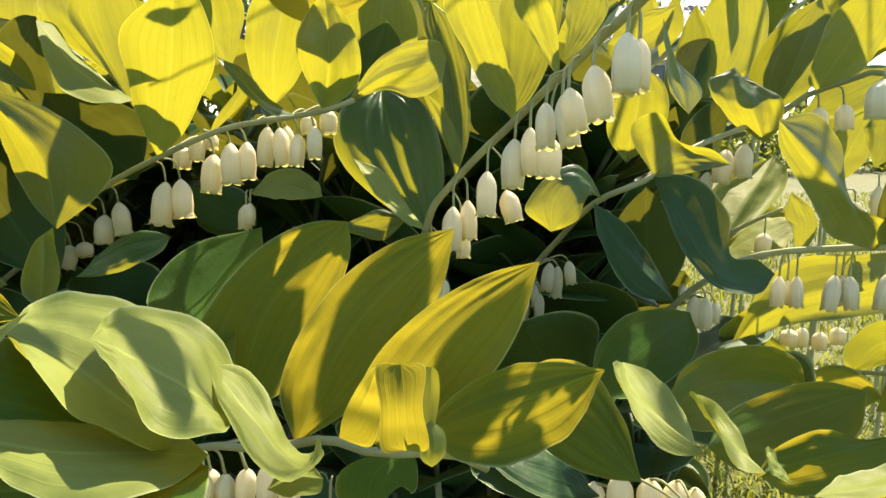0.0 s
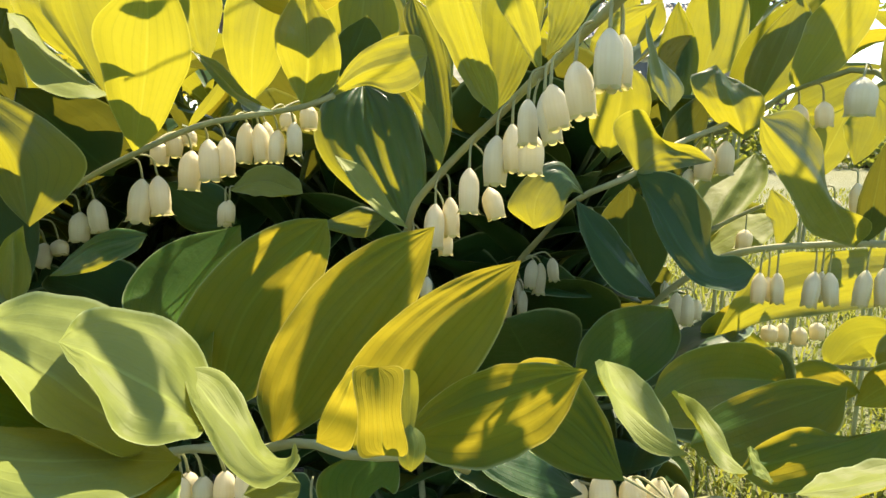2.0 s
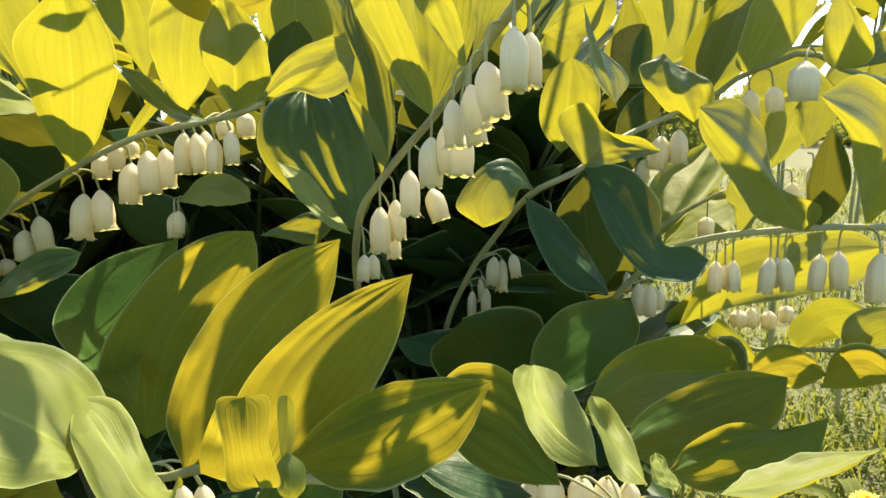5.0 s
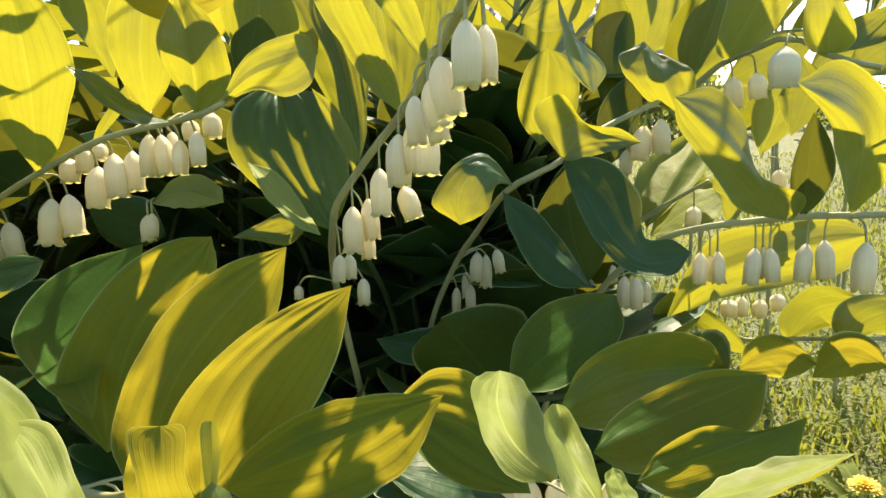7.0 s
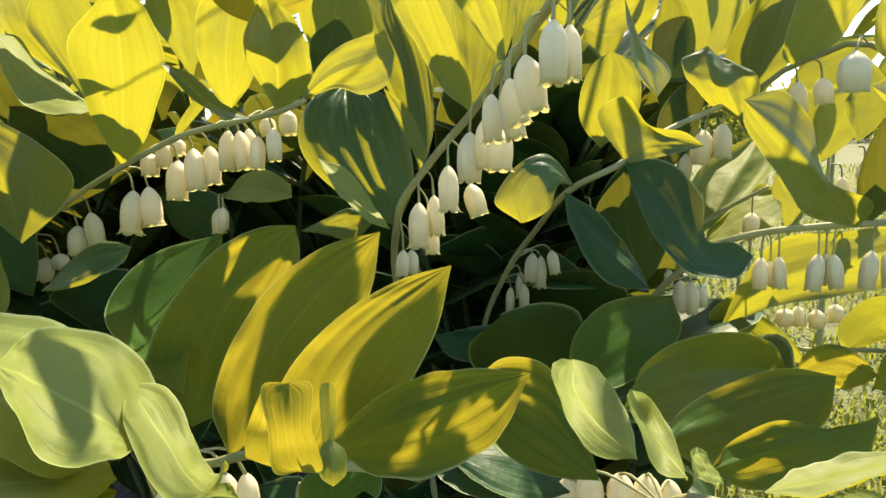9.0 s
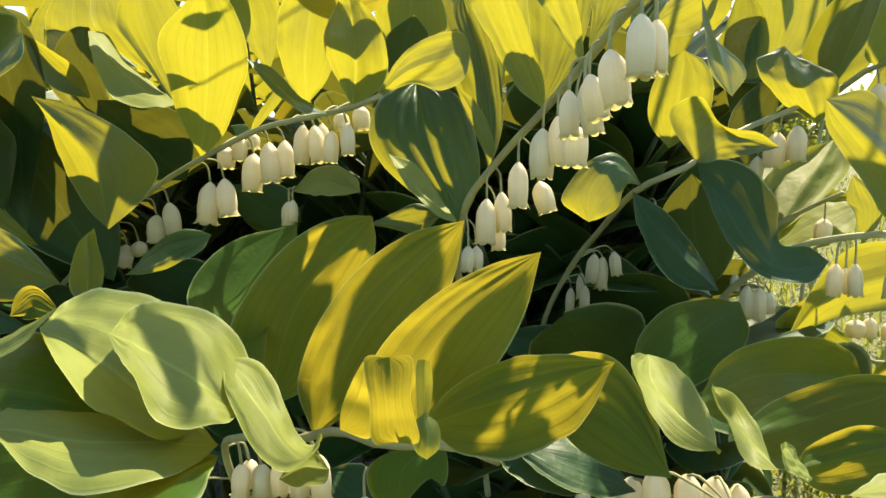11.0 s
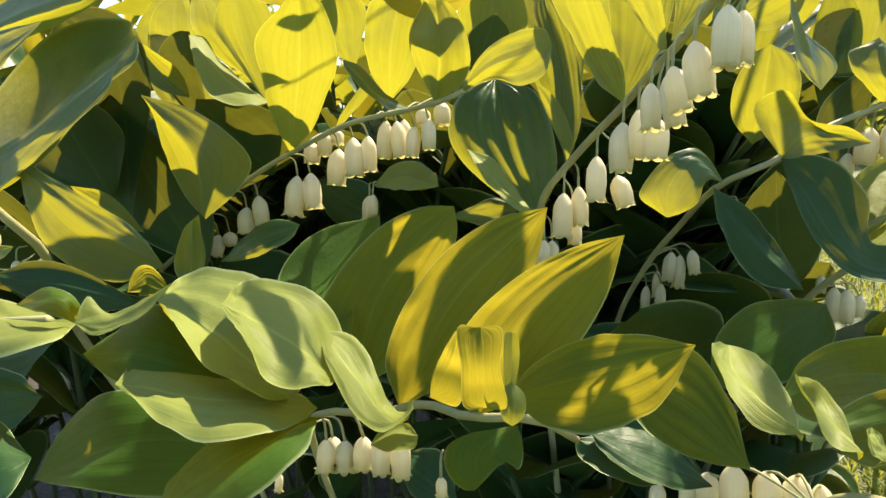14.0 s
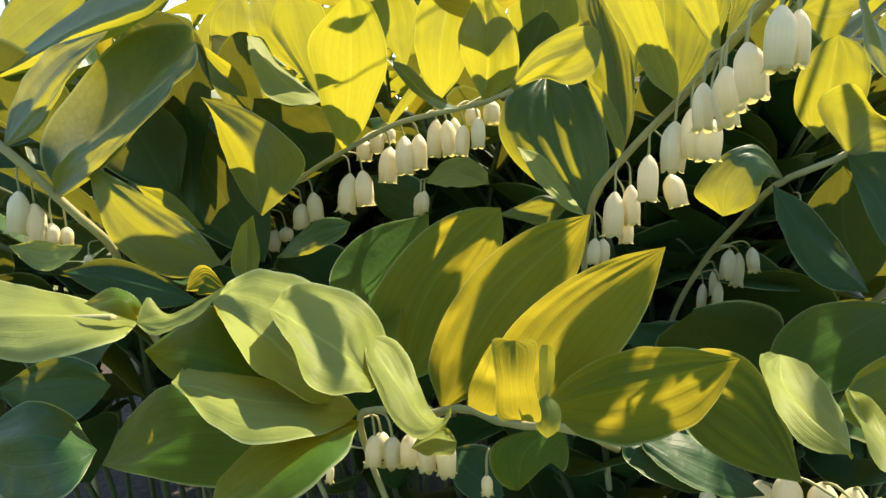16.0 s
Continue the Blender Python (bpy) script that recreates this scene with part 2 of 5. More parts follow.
def leaf(p, rib, left, right, snap=0.022, label="", deep=False, pale=False, dark=False, **kw):
    """A leaf of plant p; its foot is drawn to the stem when it lies beside it."""
    COUNT[0] += 1
    o = Vector(p.location)
    rib = [Vector(q) for q in rib]
    foot = nearest(p, rib[0])
    if foot is not None and (foot - rib[0]).length < snap:
        rib[0] = foot.copy()
    v, f, uv = blade(rib, left, right, seed=COUNT[0] * 3.37, **kw)
    # dark and deep pick the copies darkened for shade, pale the sunlit one
    ob = mesh_object("leaf", [q - o for q in v], f, SHADED_LEAF if dark else SHADED_DEEP if deep else LIT_LEAF if pale else WAXY if p.name in UPPER else LEAF, p, uv)
    if label:
        tagged(ob, label)
    return ob


def shaped_blade(rib_pts, left, right, cup=0.0, wave=0.0012, pleat=0.0, rows=34, cols=24, seed=0.0):
    """A blade spread between its midrib and its two margins, which are curves from its foot to its tip."""
    c, le, re = spline(rib_pts, rows), spline([rib_pts[0], *left, rib_pts[-1]], rows), spline([rib_pts[0], *right, rib_pts[-1]], rows)
    tang = np.gradient(c, axis=0)
    size = max(np.linalg.norm(re - le, axis=1))
    roll = (0.25 * math.sin(seed * 12.9), 0.25 * math.sin(seed * 7.3 + 1.0))
    verts, faces, uvs = [], [], []
    for i in range(rows):
        s = i / (rows - 1)
        mid, halves = Vector(c[i]), (Vector(le[i] - c[i]), Vector(re[i] - c[i]))
        across = halves[1] - halves[0]
        normal = Vector(tang[i]).cross(across)
        normal = normal.normalized() if normal.length > 1e-12 else Vector((0, -1, 0))
        full = min(1.0, across.length / max(1e-6, size * 0.6))
        for j in range(cols + 1):
            u = 2 * j / cols - 1
            a = abs(u)
            half = halves[0] if u < 0 else halves[1]
            v = mid + half * a + normal * (cup * half.length * 2 * a * (1 - a))
            if a > 0.75:
                v += normal * roll[0 if u < 0 else 1] * half.length * ((a - 0.75) / 0.25) ** 2 * 0.4
            v += normal * (pleat + 0.00012) * min(1.0, size / 0.03) * math.cos(u * math.pi * 6) * full * min(1.0, s * 5)
            n3 = noise.noise(Vector((s * 3.1 + seed, u * 1.3 + seed * 1.7, seed)))
            n4 = noise.noise(Vector((s * 9.0 + seed, u * 3.0, seed + 9.0)))
            v += normal * (wave * 1.5 * n3 + wave * 0.8 * n4) * (0.3 + 0.7 * a * a) * full * min(1.0, size / 0.022)
            verts.append(v)
            uvs.append((0.5 + 0.5 * u, s))
    m = cols + 1
    for i in range(rows - 1):
        for j in range(cols):
            a = i * m + j
            faces.append((a, a + 1, a + m + 1, a + m))
    return verts, faces, uvs


def shaped_leaf(p, rib, left, right, mat, snap=0.008, **kw):
    """A leaf of plant p given by its midrib and margins; its foot is drawn to the stem when it lies beside it."""
    COUNT[0] += 1
    o = Vector(p.location)
    rib = [Vector(q) for q in rib]
    foot = nearest(p, rib[0])
    if foot is not None and (foot - rib[0]).length < snap:
        rib[0] = foot.copy()
    v, f, uv = shaped_blade(rib, left, right, seed=COUNT[0] * 3.37, **kw)
    return mesh_object("leaf", [q - o for q in v], f, mat, p, uv)


def bell_profile(v, flare, belly):
    """Radius of a bell at v, 0 at its top and 1 at its mouth."""
    r = 0.5 * belly * (math.sin(min(1.0, v / 0.40) * math.pi / 2) ** 0.72)
    r *= 0.90 + 0.10 * math.sin(min(1.0, v / 0.70) * math.pi / 2)
    if v > 0.66:
        r *= 1.0 - 0.11 * math.sin((v - 0.66) / 0.34 * math.pi / 2) ** 2
    if v > 0.93:
        r *= 1 + (flare - 0.90) * ((v - 0.93) / 0.07) ** 1.5
    return r


def bell_meshes():
    """The tube of a bell flower and one of its six lobes, one unit long, hanging down from the origin; a few shapes."""
    made = []
    for flare, belly in ((0.94, 1.0), (0.98, 0.95), (0.90, 1.04), (1.05, 0.93)):
        sides, rings = 30, 15
        verts, faces, uvs = [], [], []
        for i in range(rings + 1):
            v = max(i / rings, 0.004)
            for k in range(sides):
                a = 2 * math.pi * k / sides
                r = bell_profile(v, flare, belly) * (1 + 0.04 * math.cos(6 * a) * min(1.0, v * 2))
                verts.append(Vector((r * math.cos(a), r * math.sin(a), -v * 0.90)))
                uvs.append((k / sides, v))
        for i in range(rings):
            for k in range(sides):
                k2 = (k + 1) % sides
                faces.append((i * sides + k, (i + 1) * sides + k, (i + 1) * sides + k2, i * sides + k2))
        lv, lf, lu = [], [], []
        mouth = bell_profile(1.0, flare, belly) * 0.985
        for i in range(5):
            w = i / 4
            for j in range(7):
                x = (j / 6 - 0.5) * (1 - 0.9 * w ** 1.5)
                a = 2 * math.pi * x / 6
                r = mouth * (1 + (0.10 + 1.5 * (flare - 0.88)) * w * w)
                lv.append(Vector((r * math.cos(a), r * math.sin(a), -0.890 - 0.12 * w + 0.045 * w ** 3)))
                lu.append((j / 36, 0.9 + 0.1 * w))
        for i in range(4):
            for j in range(6):
                q = i * 7 + j
                lf.append((q, q + 7, q + 8, q + 1))
        made.append(((verts, faces, uvs), (lv, lf, lu)))
    return made


BELLS = []
for (bv, bf, bu), (lv, lf_, lu) in bell_meshes():
    pair = []
    for name, v, f, u, mat in (("flower", bv, bf, bu, PETAL), ("lobe", lv, lf_, lu, TIP)):
        ob = mesh_object(name, v, f, mat, None, u)
        pair.append(ob.data)
        bpy.data.objects.remove(ob)
    BELLS.append(pair)
rng = random.Random(11)


def bell(p, top, bottom, width, pedicel=True):
    """A hanging bell of plant p, from its top to its mouth, with the thin stalk that ties it to the stem."""
    o = Vector(p.location)
    top, bottom = Vector(top), Vector(bottom)
    kind = rng.choice(BELLS)
    long = (bottom - top).length
    ob = new("flower", kind[0])
    ob.parent = p
    turn = Vector((0, 0, -1)).rotation_difference(bottom - top).to_matrix().to_4x4()
    ob.matrix_basis = Matrix.Translation(top - o) @ turn @ Matrix.Rotation(rng.uniform(0, 6.28), 4, "Z") @ Matrix.Diagonal((width, width, long, 1))
    for g in range(6):
        lobe = new("lobe", kind[1])
        lobe.parent = ob
        lobe.matrix_basis = Matrix.Rotation(2 * math.pi * (g + 0.5) / 6, 4, "Z")
    foot = nearest(p, top + Vector((0, 0, 0.012)))
    if not pedicel:
        return
    if foot is None or (foot - top).length > 0.034:
        foot = top + Vector((rng.uniform(-0.003, 0.003), 0.007, 0.006))
    mid = (foot + top) / 2 + Vector((top.x - foot.x, top.y - foot.y, 0)) * 0.28 + Vector((0, 0, 0.0028))
    tube_mesh("flower_stalk", [foot - o, mid - o, top - o + Vector((0, 0, -0.0006))], 0.00036, 0.00052, STALK, p, n=9, sides=6)


# ---- the plants of the clump, each with its stem, leaves and bells

p = plant("arching green stem with upright sunlit leaves and cream bells", "arching stems of the clump")
stem(p, [(-0.1600, 0.4000, -0.0100), (-0.1708, 0.3880, 0.2236), (-0.2139, 0.3400, 0.4066), (-0.1722, 0.3200, 0.4443), (-0.1473, 0.3100, 0.4653), (-0.1220, 0.3030, 0.4805), (-0.0896, 0.2880, 0.4939), (-0.0566, 0.2720, 0.5050), (-0.0300, 0.2580, 0.5088), (-0.0107, 0.2470, 0.5116), (0.0001, 0.2370, 0.5145)], 0.0022, 0.0010)
shaped_leaf(p, [(-0.0930, 0.2850, 0.4926), (-0.0795, 0.2700, 0.5119), (-0.0671, 0.2500, 0.5305), (-0.0594, 0.2360, 0.5448), (-0.0528, 0.2220, 0.5504)], [(-0.0929, 0.2768, 0.5089), (-0.0883, 0.2620, 0.5220), (-0.0841, 0.2484, 0.5388), (-0.0690, 0.2370, 0.5468)], [(-0.0773, 0.2786, 0.5021), (-0.0633, 0.2640, 0.5156), (-0.0516, 0.2504, 0.5294), (-0.0514, 0.2388, 0.5469)], WAXY, cup=0.14)
shaped_leaf(p, [(-0.1145, 0.3180, 0.5119), (-0.1268, 0.3180, 0.5452), (-0.1288, 0.3120, 0.5768)], [(-0.1213, 0.3180, 0.5232), (-0.1335, 0.3180, 0.5417), (-0.1413, 0.3150, 0.5580)], [(-0.1120, 0.3180, 0.5329), (-0.1094, 0.3180, 0.5545), (-0.1157, 0.3150, 0.5704)], WAXY, cup=0.1)
shaped_leaf(p, [(-0.0707, 0.3200, 0.5297), (-0.0733, 0.3160, 0.5465), (-0.0747, 0.3100, 0.5732)], [(-0.0783, 0.3173, 0.5444), (-0.0857, 0.3140, 0.5617)], [(-0.0643, 0.3173, 0.5441), (-0.0609, 0.3140, 0.5601)], WAXY, cup=0.1)
shaped_leaf(p, [(-0.0364, 0.2680, 0.5133), (-0.0309, 0.2540, 0.5313), (-0.0232, 0.2460, 0.5548)], [(-0.0420, 0.2650, 0.5215), (-0.0429, 0.2580, 0.5338), (-0.0376, 0.2540, 0.5502)], [(-0.0243, 0.2590, 0.5228), (-0.0164, 0.2520, 0.5375), (-0.0153, 0.2480, 0.5497)], WAXY, cup=0.12)
shaped_leaf(p, [(-0.0113, 0.2500, 0.5119), (-0.0072, 0.2340, 0.5263), (-0.0066, 0.2260, 0.5475)], [(-0.0166, 0.2480, 0.5201), (-0.0193, 0.2400, 0.5346), (-0.0142, 0.2360, 0.5432)], [(-0.0018, 0.2480, 0.5184), (0.0030, 0.2400, 0.5276), (0.0001, 0.2360, 0.5395)], WAXY, cup=0.16)
shaped_leaf(p, [(-0.0068, 0.2790, 0.5217), (0.0041, 0.2750, 0.5401), (0.0081, 0.2700, 0.5612)], [(-0.0052, 0.2770, 0.5342), (-0.0085, 0.2750, 0.5444), (-0.0066, 0.2725, 0.5540)], [(0.0080, 0.2770, 0.5277), (0.0195, 0.2750, 0.5388), (0.0178, 0.2725, 0.5527)], WAXY, cup=0.1)
# dark blade drawn in place of a shadow on the leaf behind
shaped_leaf(p, [(-0.0013, 0.2620, 0.5207), (0.0046, 0.2580, 0.5321), (0.0099, 0.2560, 0.5437)], [(-0.0013, 0.2580, 0.5361)], [(0.0148, 0.2580, 0.5351)], SHADED_LEAF, cup=0.15)
shaped_leaf(p, [(-0.0023, 0.2400, 0.5132), (0.0104, 0.2320, 0.5215), (0.0218, 0.2290, 0.5247), (0.0320, 0.2300, 0.5274)], [(0.0098, 0.2320, 0.5280), (0.0222, 0.2285, 0.5329), (0.0299, 0.2273, 0.5323)], [(0.0121, 0.2340, 0.5178), (0.0212, 0.2305, 0.5150), (0.0294, 0.2293, 0.5184)], WAXY, cup=0.25)
shaped_leaf(p, [(-0.0257, 0.2520, 0.5082), (-0.0338, 0.2400, 0.5159), (-0.0381, 0.2320, 0.5228), (-0.0431, 0.2280, 0.5279)], [(-0.0302, 0.2460, 0.5142), (-0.0371, 0.2380, 0.5235)], [(-0.0293, 0.2350, 0.5102), (-0.0365, 0.2270, 0.5189)], SHADED_DEEP, cup=0.25)
shaped_leaf(p, [(-0.0725, 0.2950, 0.5021), (-0.0605, 0.2900, 0.5137), (-0.0507, 0.2880, 0.5269)], [(-0.0676, 0.2917, 0.5097), (-0.0588, 0.2893, 0.5190)], [(-0.0635, 0.2917, 0.5085), (-0.0523, 0.2893, 0.5196)], LIT_LEAF, cup=0.1)
shaped_leaf(p, [(-0.1065, 0.3000, 0.5169), (-0.1271, 0.3020, 0.5265), (-0.1543, 0.3120, 0.5528)], [(-0.1341, 0.3310, 0.5255), (-0.1507, 0.3320, 0.5393), (-0.1612, 0.3370, 0.5534)], [(-0.1077, 0.2810, 0.5134), (-0.1285, 0.2820, 0.5183), (-0.1385, 0.2870, 0.5359)], LIT_LEAF, cup=0.15)
shaped_leaf(p, [(-0.1404, 0.3350, 0.4827), (-0.1420, 0.3320, 0.5019), (-0.1466, 0.3300, 0.5225)], [(-0.1579, 0.3320, 0.5039)], [(-0.1211, 0.3320, 0.5037)], SHADED_LEAF, cup=0.1)
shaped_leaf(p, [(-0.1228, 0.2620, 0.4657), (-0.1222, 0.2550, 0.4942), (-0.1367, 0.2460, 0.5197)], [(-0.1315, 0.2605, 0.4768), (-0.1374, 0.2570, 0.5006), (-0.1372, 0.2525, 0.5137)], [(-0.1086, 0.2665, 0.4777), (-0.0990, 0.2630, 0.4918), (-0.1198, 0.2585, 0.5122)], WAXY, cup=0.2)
shaped_leaf(p, [(-0.0688, 0.3350, 0.4731), (-0.0465, 0.3220, 0.4789), (-0.0267, 0.3100, 0.4744)], [(-0.0590, 0.3405, 0.4821), (-0.0428, 0.3340, 0.4843), (-0.0335, 0.3280, 0.4789)], [(-0.0499, 0.3143, 0.4729), (-0.0346, 0.3060, 0.4737)], LIT_LEAF, cup=0.25)
shaped_leaf(p, [(0.0123, 0.3020, 0.4643), (-0.0033, 0.2960, 0.4625), (-0.0196, 0.2920, 0.4617)], [(0.0017, 0.2980, 0.4700), (-0.0089, 0.2947, 0.4662)], [(0.0023, 0.2980, 0.4560), (-0.0100, 0.2947, 0.4593)], WAXY, cup=0.1)
shaped_leaf(p, [(-0.0886, 0.1960, 0.4507), (-0.0836, 0.1920, 0.4656), (-0.0805, 0.1890, 0.4743), (-0.0759, 0.1860, 0.4778)], [(-0.0926, 0.1950, 0.4572), (-0.0865, 0.1920, 0.4713)], [(-0.0814, 0.1950, 0.4593), (-0.0796, 0.1920, 0.4722)], WAXY, cup=0.5)
leaf(p, [(-0.1685, 0.3400, 0.5045), (-0.1764, 0.3350, 0.5344), (-0.1659, 0.3300, 0.5573)], (-0.1895, 0.3350, 0.5424), (-0.1623, 0.3350, 0.5344), dark=True)
leaf(p, [(-0.1946, 0.3700, 0.5376), (-0.1944, 0.3600, 0.5623), (-0.1901, 0.3600, 0.5872)], (-0.2112, 0.3600, 0.5595), (-0.1803, 0.3600, 0.5679))
leaf(p, [(-0.1372, 0.3450, 0.5298), (-0.1545, 0.3400, 0.5589), (-0.1630, 0.3400, 0.5850)], (-0.1699, 0.3400, 0.5590), (-0.1374, 0.3400, 0.5615))
leaf(p, [(-0.1225, 0.3300, 0.4806), (-0.1418, 0.3250, 0.5013), (-0.1589, 0.3200, 0.5215)], (-0.1591, 0.3250, 0.4880), (-0.1171, 0.3250, 0.5122), dark=True)
leaf(p, [(-0.1097, 0.2500, 0.4491), (-0.0886, 0.2450, 0.4612), (-0.0689, 0.2430, 0.4659)], (-0.0896, 0.2500, 0.4663), (-0.0844, 0.2400, 0.4554), cup=0.1, deep=True)
leaf(p, [(-0.1069, 0.3500, 0.4754), (-0.0896, 0.3500, 0.4636), (-0.0705, 0.3500, 0.4547)], (-0.0801, 0.3500, 0.4741), (-0.0994, 0.3500, 0.4515), dark=True)
bell(p, (-0.0950, 0.3000, 0.4818), (-0.0981, 0.2980, 0.4613), 0.0103)
bell(p, (-0.0892, 0.3020, 0.4830), (-0.0876, 0.3000, 0.4643), 0.0098)
bell(p, (-0.1339, 0.3180, 0.4644), (-0.1347, 0.3160, 0.4495), 0.0099)
bell(p, (-0.1268, 0.3180, 0.4706), (-0.1241, 0.3160, 0.4539), 0.0090)
bell(p, (-0.1563, 0.3250, 0.4483), (-0.1589, 0.3230, 0.4360), 0.0090)
bell(p, (-0.1496, 0.3250, 0.4499), (-0.1483, 0.3230, 0.4420), 0.0078)
bell(p, (-0.0688, 0.2900, 0.4945), (-0.0704, 0.2880, 0.4768), 0.0093)
bell(p, (-0.0602, 0.2860, 0.4994), (-0.0595, 0.2840, 0.4808), 0.0094)
bell(p, (-0.0541, 0.2890, 0.4999), (-0.0537, 0.2870, 0.4828), 0.0082)
bell(p, (-0.0842, 0.3120, 0.5022), (-0.0846, 0.3100, 0.4898), 0.0072)
bell(p, (-0.0788, 0.3150, 0.5030), (-0.0785, 0.3130, 0.4955), 0.0067)
bell(p, (-0.0913, 0.3120, 0.4973), (-0.0915, 0.3100, 0.4864), 0.0084)
bell(p, (-0.0409, 0.2760, 0.5061), (-0.0423, 0.2740, 0.4891), 0.0068)
bell(p, (-0.0352, 0.2720, 0.5057), (-0.0334, 0.2700, 0.4897), 0.0072)
bell(p, (-0.0266, 0.2680, 0.5034), (-0.0275, 0.2660, 0.4899), 0.0059)
bell(p, (-0.0199, 0.2660, 0.5063), (-0.0196, 0.2640, 0.4929), 0.0061)
bell(p, (-0.0154, 0.2720, 0.5126), (-0.0151, 0.2700, 0.5028), 0.0067)
bell(p, (-0.0238, 0.2720, 0.5104), (-0.0229, 0.2700, 0.5029), 0.0062)
bell(p, (-0.0355, 0.2840, 0.5065), (-0.0343, 0.2820, 0.4912), 0.0060)
bell(p, (-0.0671, 0.3300, 0.4692), (-0.0674, 0.3280, 0.4574), 0.0054)

p = plant("thick green stem arching forward with rows of white bells", "arching stems of the clump")
stem(p, [(0.0300, 0.4200, -0.0100), (0.0274, 0.4030, 0.2257), (0.0171, 0.3350, 0.4104), (0.0176, 0.3150, 0.4413), (0.0221, 0.2950, 0.4619), (0.0258, 0.2850, 0.4731), (0.0342, 0.2750, 0.4841), (0.0444, 0.2620, 0.4959), (0.0548, 0.2470, 0.5068), (0.0629, 0.2250, 0.5164), (0.0675, 0.2000, 0.5219), (0.0709, 0.1790, 0.5267), (0.0737, 0.1630, 0.5301), (0.0768, 0.1530, 0.5339), (0.0800, 0.1460, 0.5382)], 0.0026, 0.0012)
shaped_leaf(p, [(0.0235, 0.2990, 0.4628), (0.0082, 0.2980, 0.4967), (0.0006, 0.3150, 0.5240)], [(0.0120, 0.2930, 0.4669), (-0.0127, 0.2922, 0.4890), (-0.0185, 0.2954, 0.5031), (-0.0132, 0.3026, 0.5184)], [(0.0302, 0.3025, 0.4790), (0.0277, 0.3020, 0.5023), (0.0189, 0.3105, 0.5187)], SHADED_DEEP, cup=-0.12, pleat=0.0009)
shaped_leaf(p, [(0.0249, 0.2480, 0.4680), (0.0085, 0.2640, 0.4787), (-0.0080, 0.2860, 0.4928)], [(0.0169, 0.2527, 0.4703), (0.0024, 0.2653, 0.4823)], [(0.0186, 0.2687, 0.4727), (0.0046, 0.2813, 0.4883)], LIT_LEAF, cup=0.25)
shaped_leaf(p, [(0.0367, 0.2770, 0.4860), (0.0313, 0.2710, 0.5033), (0.0228, 0.2700, 0.5191)], [(0.0335, 0.2730, 0.4915), (0.0270, 0.2707, 0.5068)], [(0.0373, 0.2730, 0.4954), (0.0307, 0.2707, 0.5122)], WAXY, cup=0.2)
shaped_leaf(p, [(0.0366, 0.2820, 0.4895), (0.0334, 0.2910, 0.5217), (0.0237, 0.3000, 0.5586)], [(0.0309, 0.2865, 0.5058), (0.0280, 0.2910, 0.5285), (0.0201, 0.2955, 0.5502)], [(0.0405, 0.2865, 0.5034), (0.0393, 0.2910, 0.5261), (0.0316, 0.2955, 0.5511)], SHADED_DEEP, cup=-0.12, pleat=0.00035)
shaped_leaf(p, [(0.0544, 0.2470, 0.5075), (0.0461, 0.2410, 0.5297), (0.0393, 0.2330, 0.5520)], [(0.0478, 0.2460, 0.5156), (0.0384, 0.2430, 0.5309), (0.0307, 0.2390, 0.5474)], [(0.0558, 0.2400, 0.5158), (0.0517, 0.2370, 0.5292), (0.0457, 0.2330, 0.5444)], WAXY, cup=0.2, pleat=0.00035)
shaped_leaf(p, [(0.0554, 0.2640, 0.5092), (0.0637, 0.2660, 0.5300), (0.0679, 0.2620, 0.5548)], [(0.0535, 0.2650, 0.5220), (0.0512, 0.2660, 0.5382), (0.0518, 0.2640, 0.5535)], [(0.0640, 0.2650, 0.5177), (0.0724, 0.2660, 0.5379), (0.0734, 0.2640, 0.5551)], SHADED_DEEP, cup=-0.12, pleat=0.00035)
shaped_leaf(p, [(0.0654, 0.2120, 0.5216), (0.0599, 0.2060, 0.5319), (0.0549, 0.2000, 0.5442)], [(0.0630, 0.2090, 0.5230), (0.0576, 0.2060, 0.5305), (0.0514, 0.2030, 0.5402)], [(0.0657, 0.2090, 0.5245), (0.0640, 0.2060, 0.5334), (0.0609, 0.2030, 0.5404)], WAXY, cup=0.15)
shaped_leaf(p, [(0.0681, 0.2190, 0.5254), (0.0743, 0.2220, 0.5372), (0.0776, 0.2200, 0.5511)], [(0.0691, 0.2210, 0.5338), (0.0694, 0.2213, 0.5436)], [(0.0751, 0.2210, 0.5305), (0.0818, 0.2213, 0.5418)], SHADED_DEEP, cup=-0.1, pleat=0.00035)
shaped_leaf(p, [(0.1182, 0.3900, 0.5523), (0.1335, 0.3850, 0.5602), (0.1518, 0.3800, 0.5706)], [(0.1256, 0.3867, 0.5635), (0.1383, 0.3833, 0.5691)], [(0.1322, 0.3867, 0.5464), (0.1456, 0.3833, 0.5517)], WAXY, cup=0.1)
shaped_leaf(p, [(0.1484, 0.3950, 0.5455), (0.1520, 0.3900, 0.5613), (0.1543, 0.3900, 0.5817)], [(0.1453, 0.3900, 0.5584)], [(0.1594, 0.3900, 0.5612)], WAXY, cup=0.1)
shaped_leaf(p, [(0.1323, 0.2920, 0.5115), (0.1252, 0.2860, 0.5283), (0.1159, 0.2810, 0.5490)], [(0.1229, 0.2840, 0.5199), (0.1175, 0.2803, 0.5369)], [(0.1394, 0.2940, 0.5209), (0.1251, 0.2903, 0.5347)], SHEEN, cup=0.3)
